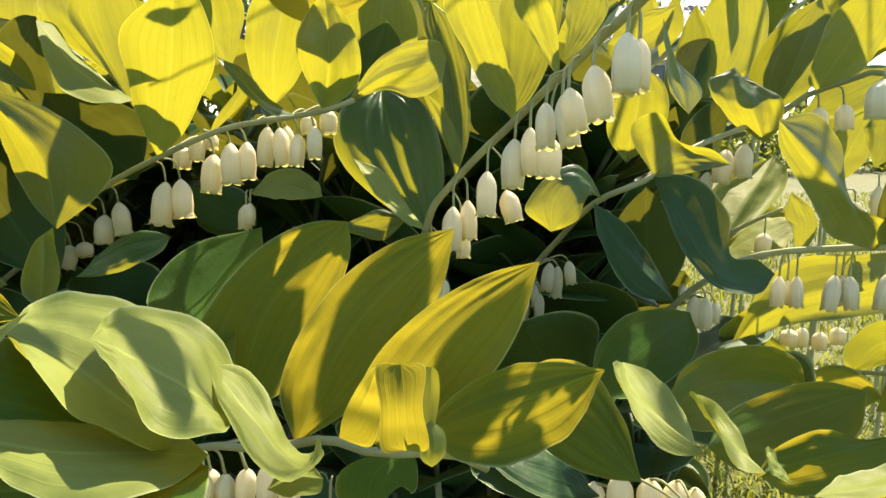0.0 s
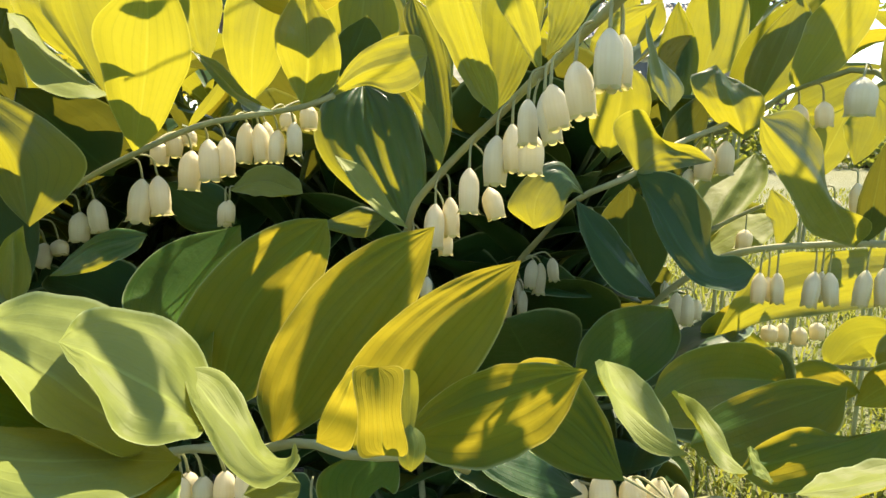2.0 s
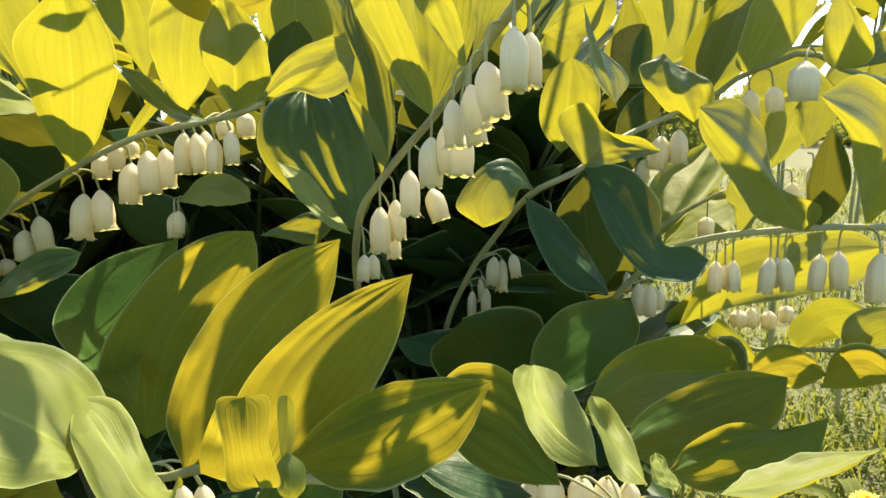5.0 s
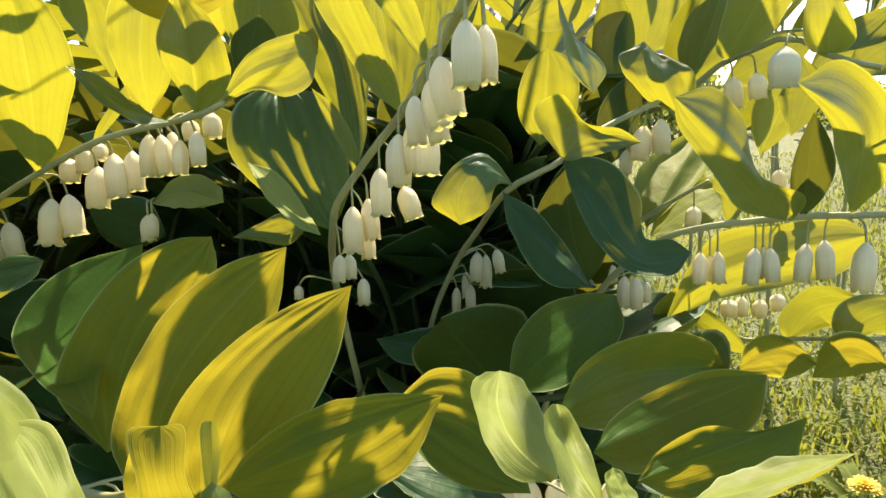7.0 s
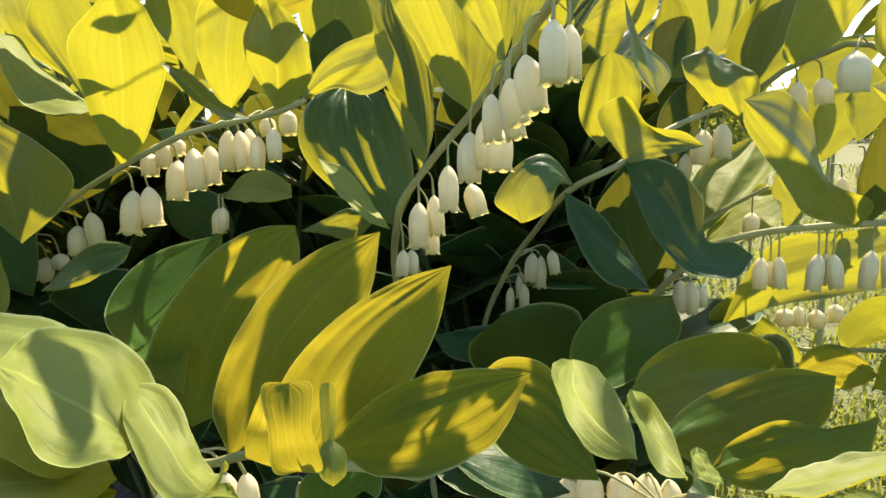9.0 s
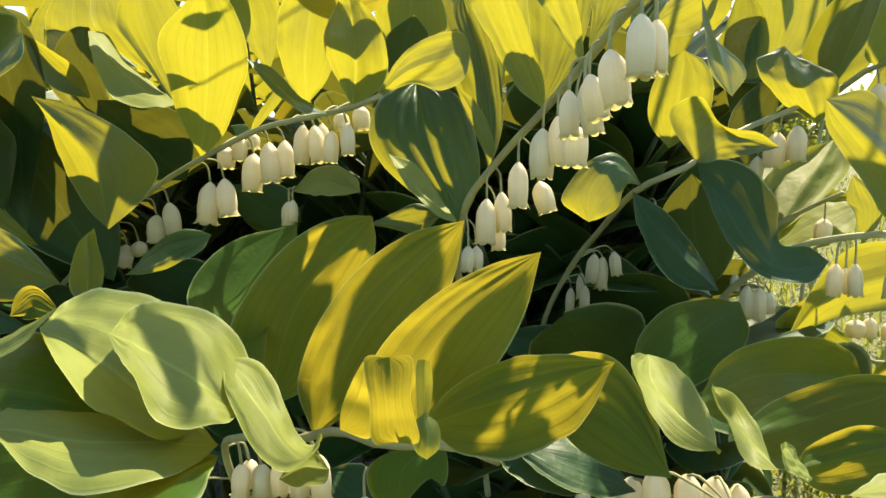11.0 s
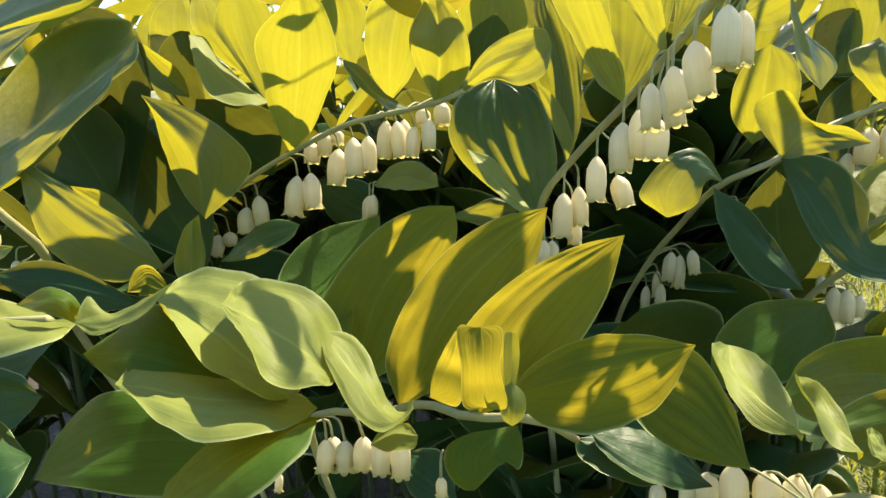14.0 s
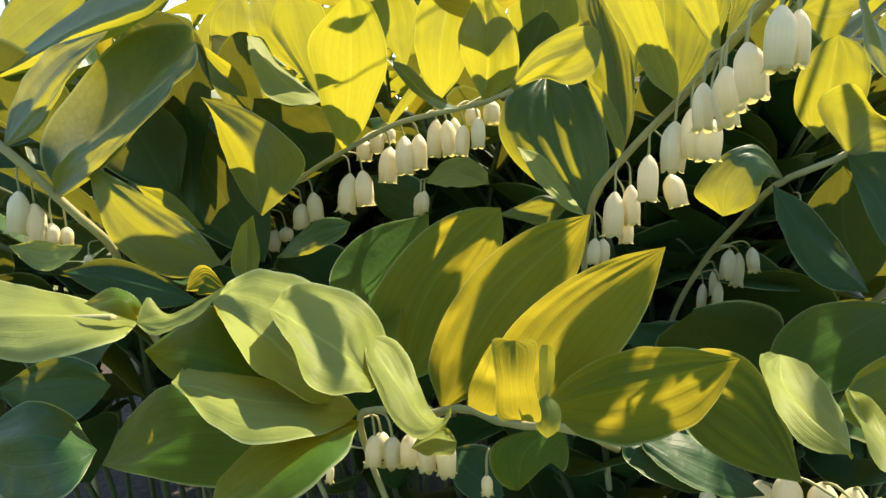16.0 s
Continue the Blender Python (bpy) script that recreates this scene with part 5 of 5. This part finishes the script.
shade_leaf(p, (-0.0638, 0.2915, 0.5634), (-0.1174, 0.2835, 0.5741), (0.0041, 0.0000, 0.0099))
shade_leaf(p, (-0.0714, 0.3455, 0.5773), (-0.0759, 0.3345, 0.6192), (0.0118, -0.0000, 0.0039))
shade_leaf(p, (-0.0243, 0.3070, 0.6362), (-0.0414, 0.3130, 0.6371), (0.0006, 0.0000, 0.0060))
shade_leaf(p, (-0.1453, 0.2827, 0.5870), (-0.1041, 0.2967, 0.6235), (0.0093, 0.0000, -0.0097))

p = plant("added unseen stem whose leaves shade the clump below", "arching stems of the clump")
stem(p, [(0.3400, 0.9500, -0.0100), (0.3356, 0.9305, 0.3600), (0.2930, 0.6282, 0.7458), (0.2714, 0.4928, 0.8002), (0.2582, 0.4343, 0.8002)], 0.0030, 0.0012)
shade_leaf(p, (0.1518, 0.3672, 0.6301), (0.2267, 0.4852, 0.6223), (0.0107, 0.0000, -0.0282))
shade_leaf(p, (0.1546, 0.3202, 0.6065), (0.2284, 0.3802, 0.5914), (0.0005, 0.0000, -0.0184))
shade_leaf(p, (0.1460, 0.2722, 0.5747), (0.2048, 0.2992, 0.5754), (0.0031, 0.0000, -0.0155))
shade_leaf(p, (0.1691, 0.2585, 0.5646), (0.1986, 0.2695, 0.5681), (0.0032, 0.0000, -0.0085))
shade_leaf(p, (0.2625, 0.3992, 0.5967), (0.2068, 0.3592, 0.6382), (0.0076, 0.0000, 0.0112))
shade_leaf(p, (0.2915, 0.3952, 0.5932), (0.2523, 0.3502, 0.6360), (0.0108, -0.0000, 0.0035))
shade_leaf(p, (0.1301, 0.2695, 0.5541), (0.1140, 0.2835, 0.5788), (0.0078, 0.0000, 0.0043))
shade_leaf(p, (0.3128, 0.4185, 0.6033), (0.2411, 0.4385, 0.6018), (0.0006, 0.0000, 0.0103))

# ---- the rest of the clump, behind: plants of the same kind in its shade
def wild_plant(x, y, height, lean, turn, leaves, seed, bells=0, low=0.42):
    r = random.Random(seed)
    p = plant("shaded plant deeper in the clump", "stems deep in the clump")
    way = Vector((math.sin(turn), -math.cos(turn), 0))
    pts = [Vector((x, y, -0.01)), Vector((x, y, height * 0.45)) + way * lean * 0.12, Vector((x, y, height * 0.85)) + way * lean * 0.45, Vector((x, y, height)) + way * lean]
    # lower stems take the stalk colour darkened for shade
    stem(p, pts, 0.0034, 0.0015, mat=SHADED_STALK if height < 0.7 else STALK)
    c = spline(pts, 60)
    for i in range(leaves):
        f = low + (0.98 - low) * (i + 0.3) / leaves
        k = min(58, int(f * 59))
        here = Vector(c[k])
        t = (Vector(c[k + 1]) - here).normalized()
        out = t.cross(Vector((0, 0, 1))).normalized() * (1 if i % 2 else -1)
        long = r.uniform(0.085, 0.130)
        up = Vector((0, 0, r.uniform(0.0, 0.75)))
        aim = (out * r.uniform(0.6, 1.0) + up + t * r.uniform(0.2, 0.6)).normalized()
        mid, end = here + aim * long * 0.5, here + aim * long + Vector((0, 0, -long * r.uniform(0.0, 0.25)))
        side = aim.cross(Vector((r.uniform(-0.3, 0.3), r.uniform(-0.3, 0.3), 1))).normalized()
        lift = side.cross(aim).normalized() * long * 0.08
        if lift.z < 0:
            lift = -lift
        w = long * r.uniform(0.21, 0.29)
        # blades of short plants come already darkened for the shade inside the clump
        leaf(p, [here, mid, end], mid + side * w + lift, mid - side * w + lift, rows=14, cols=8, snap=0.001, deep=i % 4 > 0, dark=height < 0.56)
    for i in range(bells):
        here = Vector(c[min(58, int((0.4 + 0.5 * i / max(1, bells)) * 59))])
        top = here + Vector((r.uniform(-0.012, 0.012), r.uniform(-0.012, 0.012), -0.012))
        bell(p, top, top + Vector((r.uniform(-0.002, 0.002), 0, -0.019)), 0.0088)


wild = random.Random(4)
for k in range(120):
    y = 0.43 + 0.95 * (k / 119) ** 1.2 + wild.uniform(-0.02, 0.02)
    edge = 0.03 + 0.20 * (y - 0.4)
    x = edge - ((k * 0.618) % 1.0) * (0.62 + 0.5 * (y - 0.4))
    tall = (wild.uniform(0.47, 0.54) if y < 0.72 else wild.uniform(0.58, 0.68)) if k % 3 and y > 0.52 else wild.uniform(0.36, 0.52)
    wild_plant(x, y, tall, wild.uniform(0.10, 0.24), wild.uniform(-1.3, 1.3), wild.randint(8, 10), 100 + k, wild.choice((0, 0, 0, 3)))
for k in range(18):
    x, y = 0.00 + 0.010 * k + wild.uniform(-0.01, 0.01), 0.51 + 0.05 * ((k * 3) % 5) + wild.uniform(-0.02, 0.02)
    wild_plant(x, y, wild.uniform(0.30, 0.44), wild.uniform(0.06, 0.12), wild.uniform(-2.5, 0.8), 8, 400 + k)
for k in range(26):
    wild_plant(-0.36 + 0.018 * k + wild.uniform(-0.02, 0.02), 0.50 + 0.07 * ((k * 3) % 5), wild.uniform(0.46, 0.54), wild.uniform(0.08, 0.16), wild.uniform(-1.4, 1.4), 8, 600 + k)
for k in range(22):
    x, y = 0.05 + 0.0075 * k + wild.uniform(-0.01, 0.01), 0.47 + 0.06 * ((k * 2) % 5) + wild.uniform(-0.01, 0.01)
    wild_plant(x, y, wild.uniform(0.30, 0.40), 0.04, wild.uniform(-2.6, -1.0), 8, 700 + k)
for k in range(14):
    x, y = 0.055 + 0.0065 * k + wild.uniform(-0.01, 0.01), 0.50 + 0.05 * ((k * 2) % 4) + wild.uniform(-0.01, 0.01)
    wild_plant(x, y, wild.uniform(0.48, 0.55), 0.10, wild.uniform(-0.9, 0.9), 8, 800 + k, low=0.62)
for k in range(9):
    wild_plant(0.46 + 0.06 * k + wild.uniform(-0.01, 0.01), 1.0 + 0.06 * (k * 2 % 4), wild.uniform(0.80, 0.90), 0.08, wild.uniform(-1.2, 1.2), 8, 900 + k, low=0.70)
for k in range(5):
    wild_plant(-0.52 + 0.05 * k, 0.50 + 0.05 * (k * 2 % 3), wild.uniform(0.66, 0.74), 0.10, wild.uniform(-1.0, 1.0), 8, 950 + k, low=0.6)

for k in range(8):
    wild_plant(-0.72 + 0.075 * k, 1.05 + 0.07 * (k * 2 % 3), wild.uniform(0.76, 0.86), 0.08, wild.uniform(-1.0, 1.0), 8, 1000 + k, low=0.6)

# ---- ground: one lawn sheet to the horizon, a bed of soil under the clump
def ground_material():
    m = Nodes("lawn_ground")
    co = m.add("TexCoord").outputs["Object"]
    big = m.ramp(m.noise(1.3, 4.0, co), 0.3, 0.7)
    small = m.noise(70.0, 5.0, co)
    tone = m.mix(big, (0.055, 0.082, 0.018), (0.115, 0.125, 0.038))
    tone = m.mix(m.math("MULTIPLY", small, 0.6), tone, (0.16, 0.155, 0.055))
    bump = m.add("Bump", Strength=0.9, Distance=0.02, Height=small)
    return m.done(m.add("BsdfPrincipled", Base_Color=tone, Roughness=0.85, Normal=bump))


def soil_material():
    m = Nodes("garden_soil")
    co = m.add("TexCoord").outputs["Object"]
    tone = m.mix(m.ramp(m.noise(60.0, 5.0, co), 0.3, 0.7), (0.020, 0.015, 0.010), (0.060, 0.045, 0.030))
    bump = m.add("Bump", Strength=1.0, Distance=0.01, Height=m.noise(120.0, 5.0, co))
    return m.done(m.add("BsdfPrincipled", Base_Color=tone, Roughness=0.95, Normal=bump))


GROUND = ground_material()
xs = np.concatenate([np.linspace(-400, -6, 8), np.linspace(-5, 5, 41), np.linspace(6, 400, 8)])
ys = np.concatenate([np.linspace(-400, -6, 6), np.linspace(-5, 9, 57), np.linspace(10, 600, 10)])
gv = [(x, y, 0.012 * noise.noise(Vector((x * 1.7, y * 1.7, 0))) if abs(x) < 6 and abs(y) < 10 else 0.0) for y in ys for x in xs]
gf = [(j * len(xs) + i, j * len(xs) + i + 1, (j + 1) * len(xs) + i + 1, (j + 1) * len(xs) + i) for j in range(len(ys) - 1) for i in range(len(xs) - 1)]
tagged(mesh_object("ground", gv, gf, GROUND), "sunlit lawn ground with dry patches", "ground", kind="structure")

bed_v, bed_f = [(-0.45, 0.75, 0.022)], []
for k in range(48):
    a = 2 * math.pi * k / 48
    r = 1 + 0.08 * noise.noise(Vector((math.cos(a) * 2, math.sin(a) * 2, 4)))
    bed_v.append((-0.45 + 0.78 * r * math.cos(a), 0.75 + 0.85 * r * math.sin(a), 0.014))
    bed_f.append((0, 1 + k, 1 + (k + 1) % 48))
tagged(mesh_object("flower_bed", bed_v, bed_f, soil_material()), "dark soil of the flower bed under the clump", "ground", kind="structure")

GRASS = leaf_material("grass_blade", (0.06, 0.10, 0.016), (0.17, 0.195, 0.040), (0.44, 0.46, 0.05), 0.36, 0.6, 0.15)


def grass(n, seed):
    r = np.random.default_rng(seed)
    verts, faces, uvs = [], [], []
    while len(faces) < n * 2:
        if len(faces) < n:
            y = 0.35 + 5.2 * r.random() ** 1.8
            x = 0.30 + (0.1 + 1.25 * y) * r.random() - 0.25 * max(0.0, y - 1.0)
        else:
            far, way = 3.4 * r.random() ** 0.7, 6.283 * r.random()
            x, y = -0.3 + far * math.cos(way), 0.7 + far * math.sin(way)
        if (x + 0.45) ** 2 / 0.60 + (y - 0.75) ** 2 / 0.72 < 1.0:
            continue
        clump = noise.noise(Vector((x * 4, y * 4, 2.0)))
        h = (0.022 + 0.030 * r.random()) * (1 + 0.5 * clump)
        a, lean = r.random() * 6.28, 0.3 + 1.0 * r.random()
        w = 0.0011 + 0.0012 * r.random() + 0.0004 * y
        d = np.array((math.cos(a), math.sin(a), 0))
        q = np.array((-d[1], d[0], 0)) * w
        b = np.array((x, y, 0.0))
        m1 = b + d * h * lean * 0.35 + np.array((0, 0, h * 0.65))
        e = b + d * h * lean + np.array((0, 0, h * (1.05 - 0.35 * lean)))
        k = len(verts)
        verts += [b - q, b + q, m1 + q * 0.8, m1 - q * 0.8, e]
        uvs += [(0.2, 0), (0.8, 0), (0.8, 0.6), (0.2, 0.6), (0.5, 1)]
        faces += [(k, k + 1, k + 2, k + 3), (k + 3, k + 2, k + 4)]
    return tagged(mesh_object("grass", verts, faces, GRASS, None, uvs, smooth=False), "short sunlit lawn grass with dry blades", "grass", kind="stuff")


grass(52000, 5)


# ---- dandelion in the lawn
def plain(name, colour, rough=0.6, vary=0.25, scale=40.0, bump=0.2):
    m = Nodes(name)
    co = m.add("TexCoord").outputs["Object"]
    n = m.noise(scale, 4.0, co)
    tone = m.mix(m.ramp(n, 0.3, 0.7), colour, tuple(v * (1 - vary) for v in colour))
    bp = m.add("Bump", Strength=bump, Distance=0.01, Height=n)
    return m.done(m.add("BsdfPrincipled", Base_Color=tone, Roughness=rough, Normal=bp))


YELLOW = plain("dandelion_yellow", (0.85, 0.55, 0.01), 0.6, 0.3, 300.0)


def dandelion(x, y, h, size):
    d = new("dandelion")
    d.location = (x, y, 0)
    tagged(d, "open yellow dandelion in the lawn", "flower")
    tube_mesh("stem", [(0, 0, 0), (0.002, 0, h * 0.5), (0, 0, h)], 0.0014, 0.0012, STALK, d, n=8, sides=8)
    v, f, u = [], [], []
    r = random.Random(2)
    for ring in range(5):
        count = 22 - ring * 3
        for k in range(count):
            a = 2 * math.pi * (k + 0.5 * (ring % 2)) / count + r.uniform(-0.06, 0.06)
            long = size * (1 - ring * 0.15) * r.uniform(0.9, 1.05)
            rise = 0.1 + 0.28 * ring
            c, s = math.cos(a), math.sin(a)
            w = size * 0.075
            i = len(v)
            for q, (rad, half) in enumerate(((0.1, 0.6), (0.6, 1.0), (1.0, 0.7))):
                z = h + long * rad * rise + (0.003 if q < 2 else 0.001)
                for sg in (-1, 1):
                    v.append((c * long * rad - s * w * half * sg, s * long * rad + c * w * half * sg, z))
                    u.append((0.5 + 0.4 * sg, rad))
            f += [(i, i + 1, i + 3, i + 2), (i + 2, i + 3, i + 5, i + 4)]
    mesh_object("petals", v, f, YELLOW, d, u, smooth=False)
    for k in range(6):
        a = k * 1.05 + 0.3
        e = Vector((math.cos(a), math.sin(a), 0))
        s = Vector((-e.y, e.x, 0)) * 0.011
        bv, bf, bu = blade([Vector((0, 0, 0.008)), e * 0.05 + Vector((0, 0, 0.034)), e * 0.10 + Vector((0, 0, 0.016))], e * 0.06 + s + Vector((0, 0, 0.038)), e * 0.06 - s + Vector((0, 0, 0.038)), s0=0.6, rows=14, cols=8, seed=k * 2.0)
        mesh_object("leaf", bv, bf, GRASS, d, bu)


dandelion(0.56, 0.715, 0.040, 0.020)


# ---- far things: a shed with a tiled roof, trees and shrubs along the lawn
def shed():
    s = new("shed")
    s.location = (SHED_X, SHED_Y, 0)
    tagged(s, "low garden building with a pale ribbed roof", "building")
    wide, deep, wall, ridge = 7.0, 4.0, SHED_EAVE, SHED_RIDGE
    wood = plain("shed_wall", (0.42, 0.38, 0.33), 0.7, 0.3, 6.0)
    tile = plain("roof_tile", (0.16, 0.15, 0.16), 0.6, 0.35, 3.0)
    hw, hd = wide / 2, deep / 2
    v = [(-hw, -hd, 0), (hw, -hd, 0), (hw, hd, 0), (-hw, hd, 0), (-hw, -hd, wall), (hw, -hd, wall), (hw, hd, wall), (-hw, hd, wall), (-hw, 0, ridge - 0.05), (hw, 0, ridge - 0.05)]
    f = [(0, 1, 5, 4), (1, 2, 6, 9, 5), (2, 3, 7, 6), (3, 0, 4, 8, 7)]
    mesh_object("wall", v, f, wood, s, smooth=False)
    over = 0.35
    slope = (ridge - wall) / hd
    for sg in (-1, 1):
        rv, rf = [], []
        n, rows = 96, 11
        for j in range(rows + 1):
            q = j / rows
            for i in range(n + 1):
                x = -hw - over + (wide + 2 * over) * i / n
                y = sg * (hd + over) * (1 - q)
                z = ridge - slope * abs(y) + 0.014 * math.cos(i * math.pi) + 0.012 * (j % 2)
                rv.append((x, y, z))
        for j in range(rows):
            for i in range(n):
                a = j * (n + 1) + i
                rf.append((a, a + 1, a + n + 2, a + n + 1))
        mesh_object("roof", rv, rf, tile, s, smooth=False)
    glass = plain("dark_window", (0.03, 0.04, 0.05), 0.1, 0.1)
    frame_mat = plain("window_paint", (0.75, 0.75, 0.72), 0.5, 0.1)
    for x in (-2.0, 1.6):
        w = new("window")
        w.parent = s
        w.location = (x, -hd - 0.03, 1.2)
        for name, a, b, c, d, y0, mat in (("pane", -0.4, 0.4, -0.45, 0.45, 0.0, glass), ("window_frame", -0.5, 0.5, -0.55, -0.45, -0.03, frame_mat), ("window_frame", -0.5, 0.5, 0.45, 0.55, -0.03, frame_mat), ("window_frame", -0.5, -0.4, -0.45, 0.45, -0.03, frame_mat), ("window_frame", 0.4, 0.5, -0.45, 0.45, -0.03, frame_mat)):
            bm = bmesh.new()
            bmesh.ops.create_cube(bm, size=1.0, matrix=Matrix.Translation(((a + b) / 2, y0, (c + d) / 2)) @ Matrix.Diagonal((b - a, 0.06, d - c, 1)))
            me = bpy.data.meshes.new(name)
            bm.to_mesh(me)
            bm.free()
            me.materials.append(mat)
            ob = new(name, me)
            ob.parent = w


SHED_X, SHED_Y, SHED_EAVE, SHED_RIDGE = 1.6, 14.0, 1.9, 3.0
shed()

BARK = plain("bark", (0.12, 0.09, 0.065), 0.9, 0.5, 12.0, 0.8)
FAR_LEAF = leaf_material("far_foliage", (0.035, 0.07, 0.02), (0.09, 0.13, 0.035), (0.42, 0.46, 0.05), 0.4)


def crown(name, parent, centres, n, spread, size, seed, flat=0.8):
    """Many small leaves scattered round the limbs' ends, with gaps."""
    r = np.random.default_rng(seed)
    verts, faces, uvs = [], [], []
    for _ in range(n):
        c = centres[int(r.integers(len(centres)))]
        d = r.normal(size=3)
        d = d / np.linalg.norm(d) * spread * r.random() ** 0.45
        p = np.array(c) + d * np.array((1, 1, flat))
        a = r.normal(size=3)
        a /= np.linalg.norm(a)
        b = np.cross(a, r.normal(size=3))
        b /= np.linalg.norm(b)
        s = size * (0.6 + 0.8 * r.random())
        k = len(verts)
        verts += [p - a * s, p + b * s * 0.42, p + a * s, p - b * s * 0.42]
        uvs += [(0.5, 0), (0.9, 0.5), (0.5, 1), (0.1, 0.5)]
        faces.append((k, k + 1, k + 2, k + 3))
    return mesh_object(name, verts, faces, FAR_LEAF, parent, uvs, smooth=False)


def tree(x, y, height, spread, seed, leaves=2600, leaf_size=0.09):
    t = new("tree")
    t.location = (x, y, 0)
    tagged(t, "garden tree with thin spring foliage", "tree")
    r = random.Random(seed)
    tube_mesh("trunk", [(0, 0, -0.05), (0.05, 0, height * 0.3), (0.0, 0.06, height * 0.62), (0.05, 0, height * 0.9)], height * 0.028, height * 0.008, BARK, t, n=14, sides=10)
    ends = []
    for k in range(9):
        a = k * 2.4 + r.uniform(-0.3, 0.3)
        z = height * r.uniform(0.3, 0.72)
        e = Vector((math.cos(a) * spread * r.uniform(0.55, 1.0), math.sin(a) * spread * r.uniform(0.55, 1.0), z + height * r.uniform(0.08, 0.3)))
        m = Vector((e.x * 0.45, e.y * 0.45, z + (e.z - z) * 0.6))
        tube_mesh("limb", [Vector((0, 0, z)), m, e], height * 0.010, height * 0.003, BARK, t, n=10, sides=7)
        ends += [e, m]
        for q in range(3):
            w = e + Vector((r.uniform(-1, 1), r.uniform(-1, 1), r.uniform(-0.3, 0.8))) * spread * 0.35
            tube_mesh("limb", [m.lerp(e, 0.6), m.lerp(w, 0.7), w], height * 0.004, height * 0.0015, BARK, t, n=6, sides=5)
            ends.append(w)
    crown("crown", t, ends, leaves, spread * 0.34, leaf_size, seed)


def shrub(x, y, height, spread, seed, leaves=1500):
    t = new("shrub")
    t.location = (x, y, 0)
    tagged(t, "leafy garden shrub at the lawn's edge", "shrub", "shrubs along the lawn")
    r = random.Random(seed)
    ends = []
    for k in range(8):
        a = k * 0.79 + r.uniform(-0.2, 0.2)
        e = Vector((math.cos(a) * spread * r.uniform(0.3, 0.9), math.sin(a) * spread * r.uniform(0.3, 0.9), height * r.uniform(0.45, 0.85)))
        tube_mesh("limb", [Vector((0, 0, -0.03)), Vector((e.x * 0.4, e.y * 0.4, e.z * 0.6)), e], 0.02, 0.006, BARK, t, n=8, sides=6)
        ends += [e, Vector((e.x * 0.7, e.y * 0.7, e.z * 0.6)), Vector((e.x, e.y, e.z * 0.35))]
    crown("crown", t, ends, leaves, spread * 0.42, 0.055, seed)


tree(3.2, 15.5, 5.5, 2.2, 3)
tree(9.5, 19.0, 6.5, 2.6, 8)
tree(-5.5, 17.0, 6.0, 2.6, 12)
for k in range(9):
    shrub(-4.5 + 1.7 * k + 0.4 * math.sin(k * 2.1), 8.2 + 0.7 * math.sin(k * 1.3), 0.9 + 0.35 * math.sin(k * 1.9), 0.8, 40 + k)
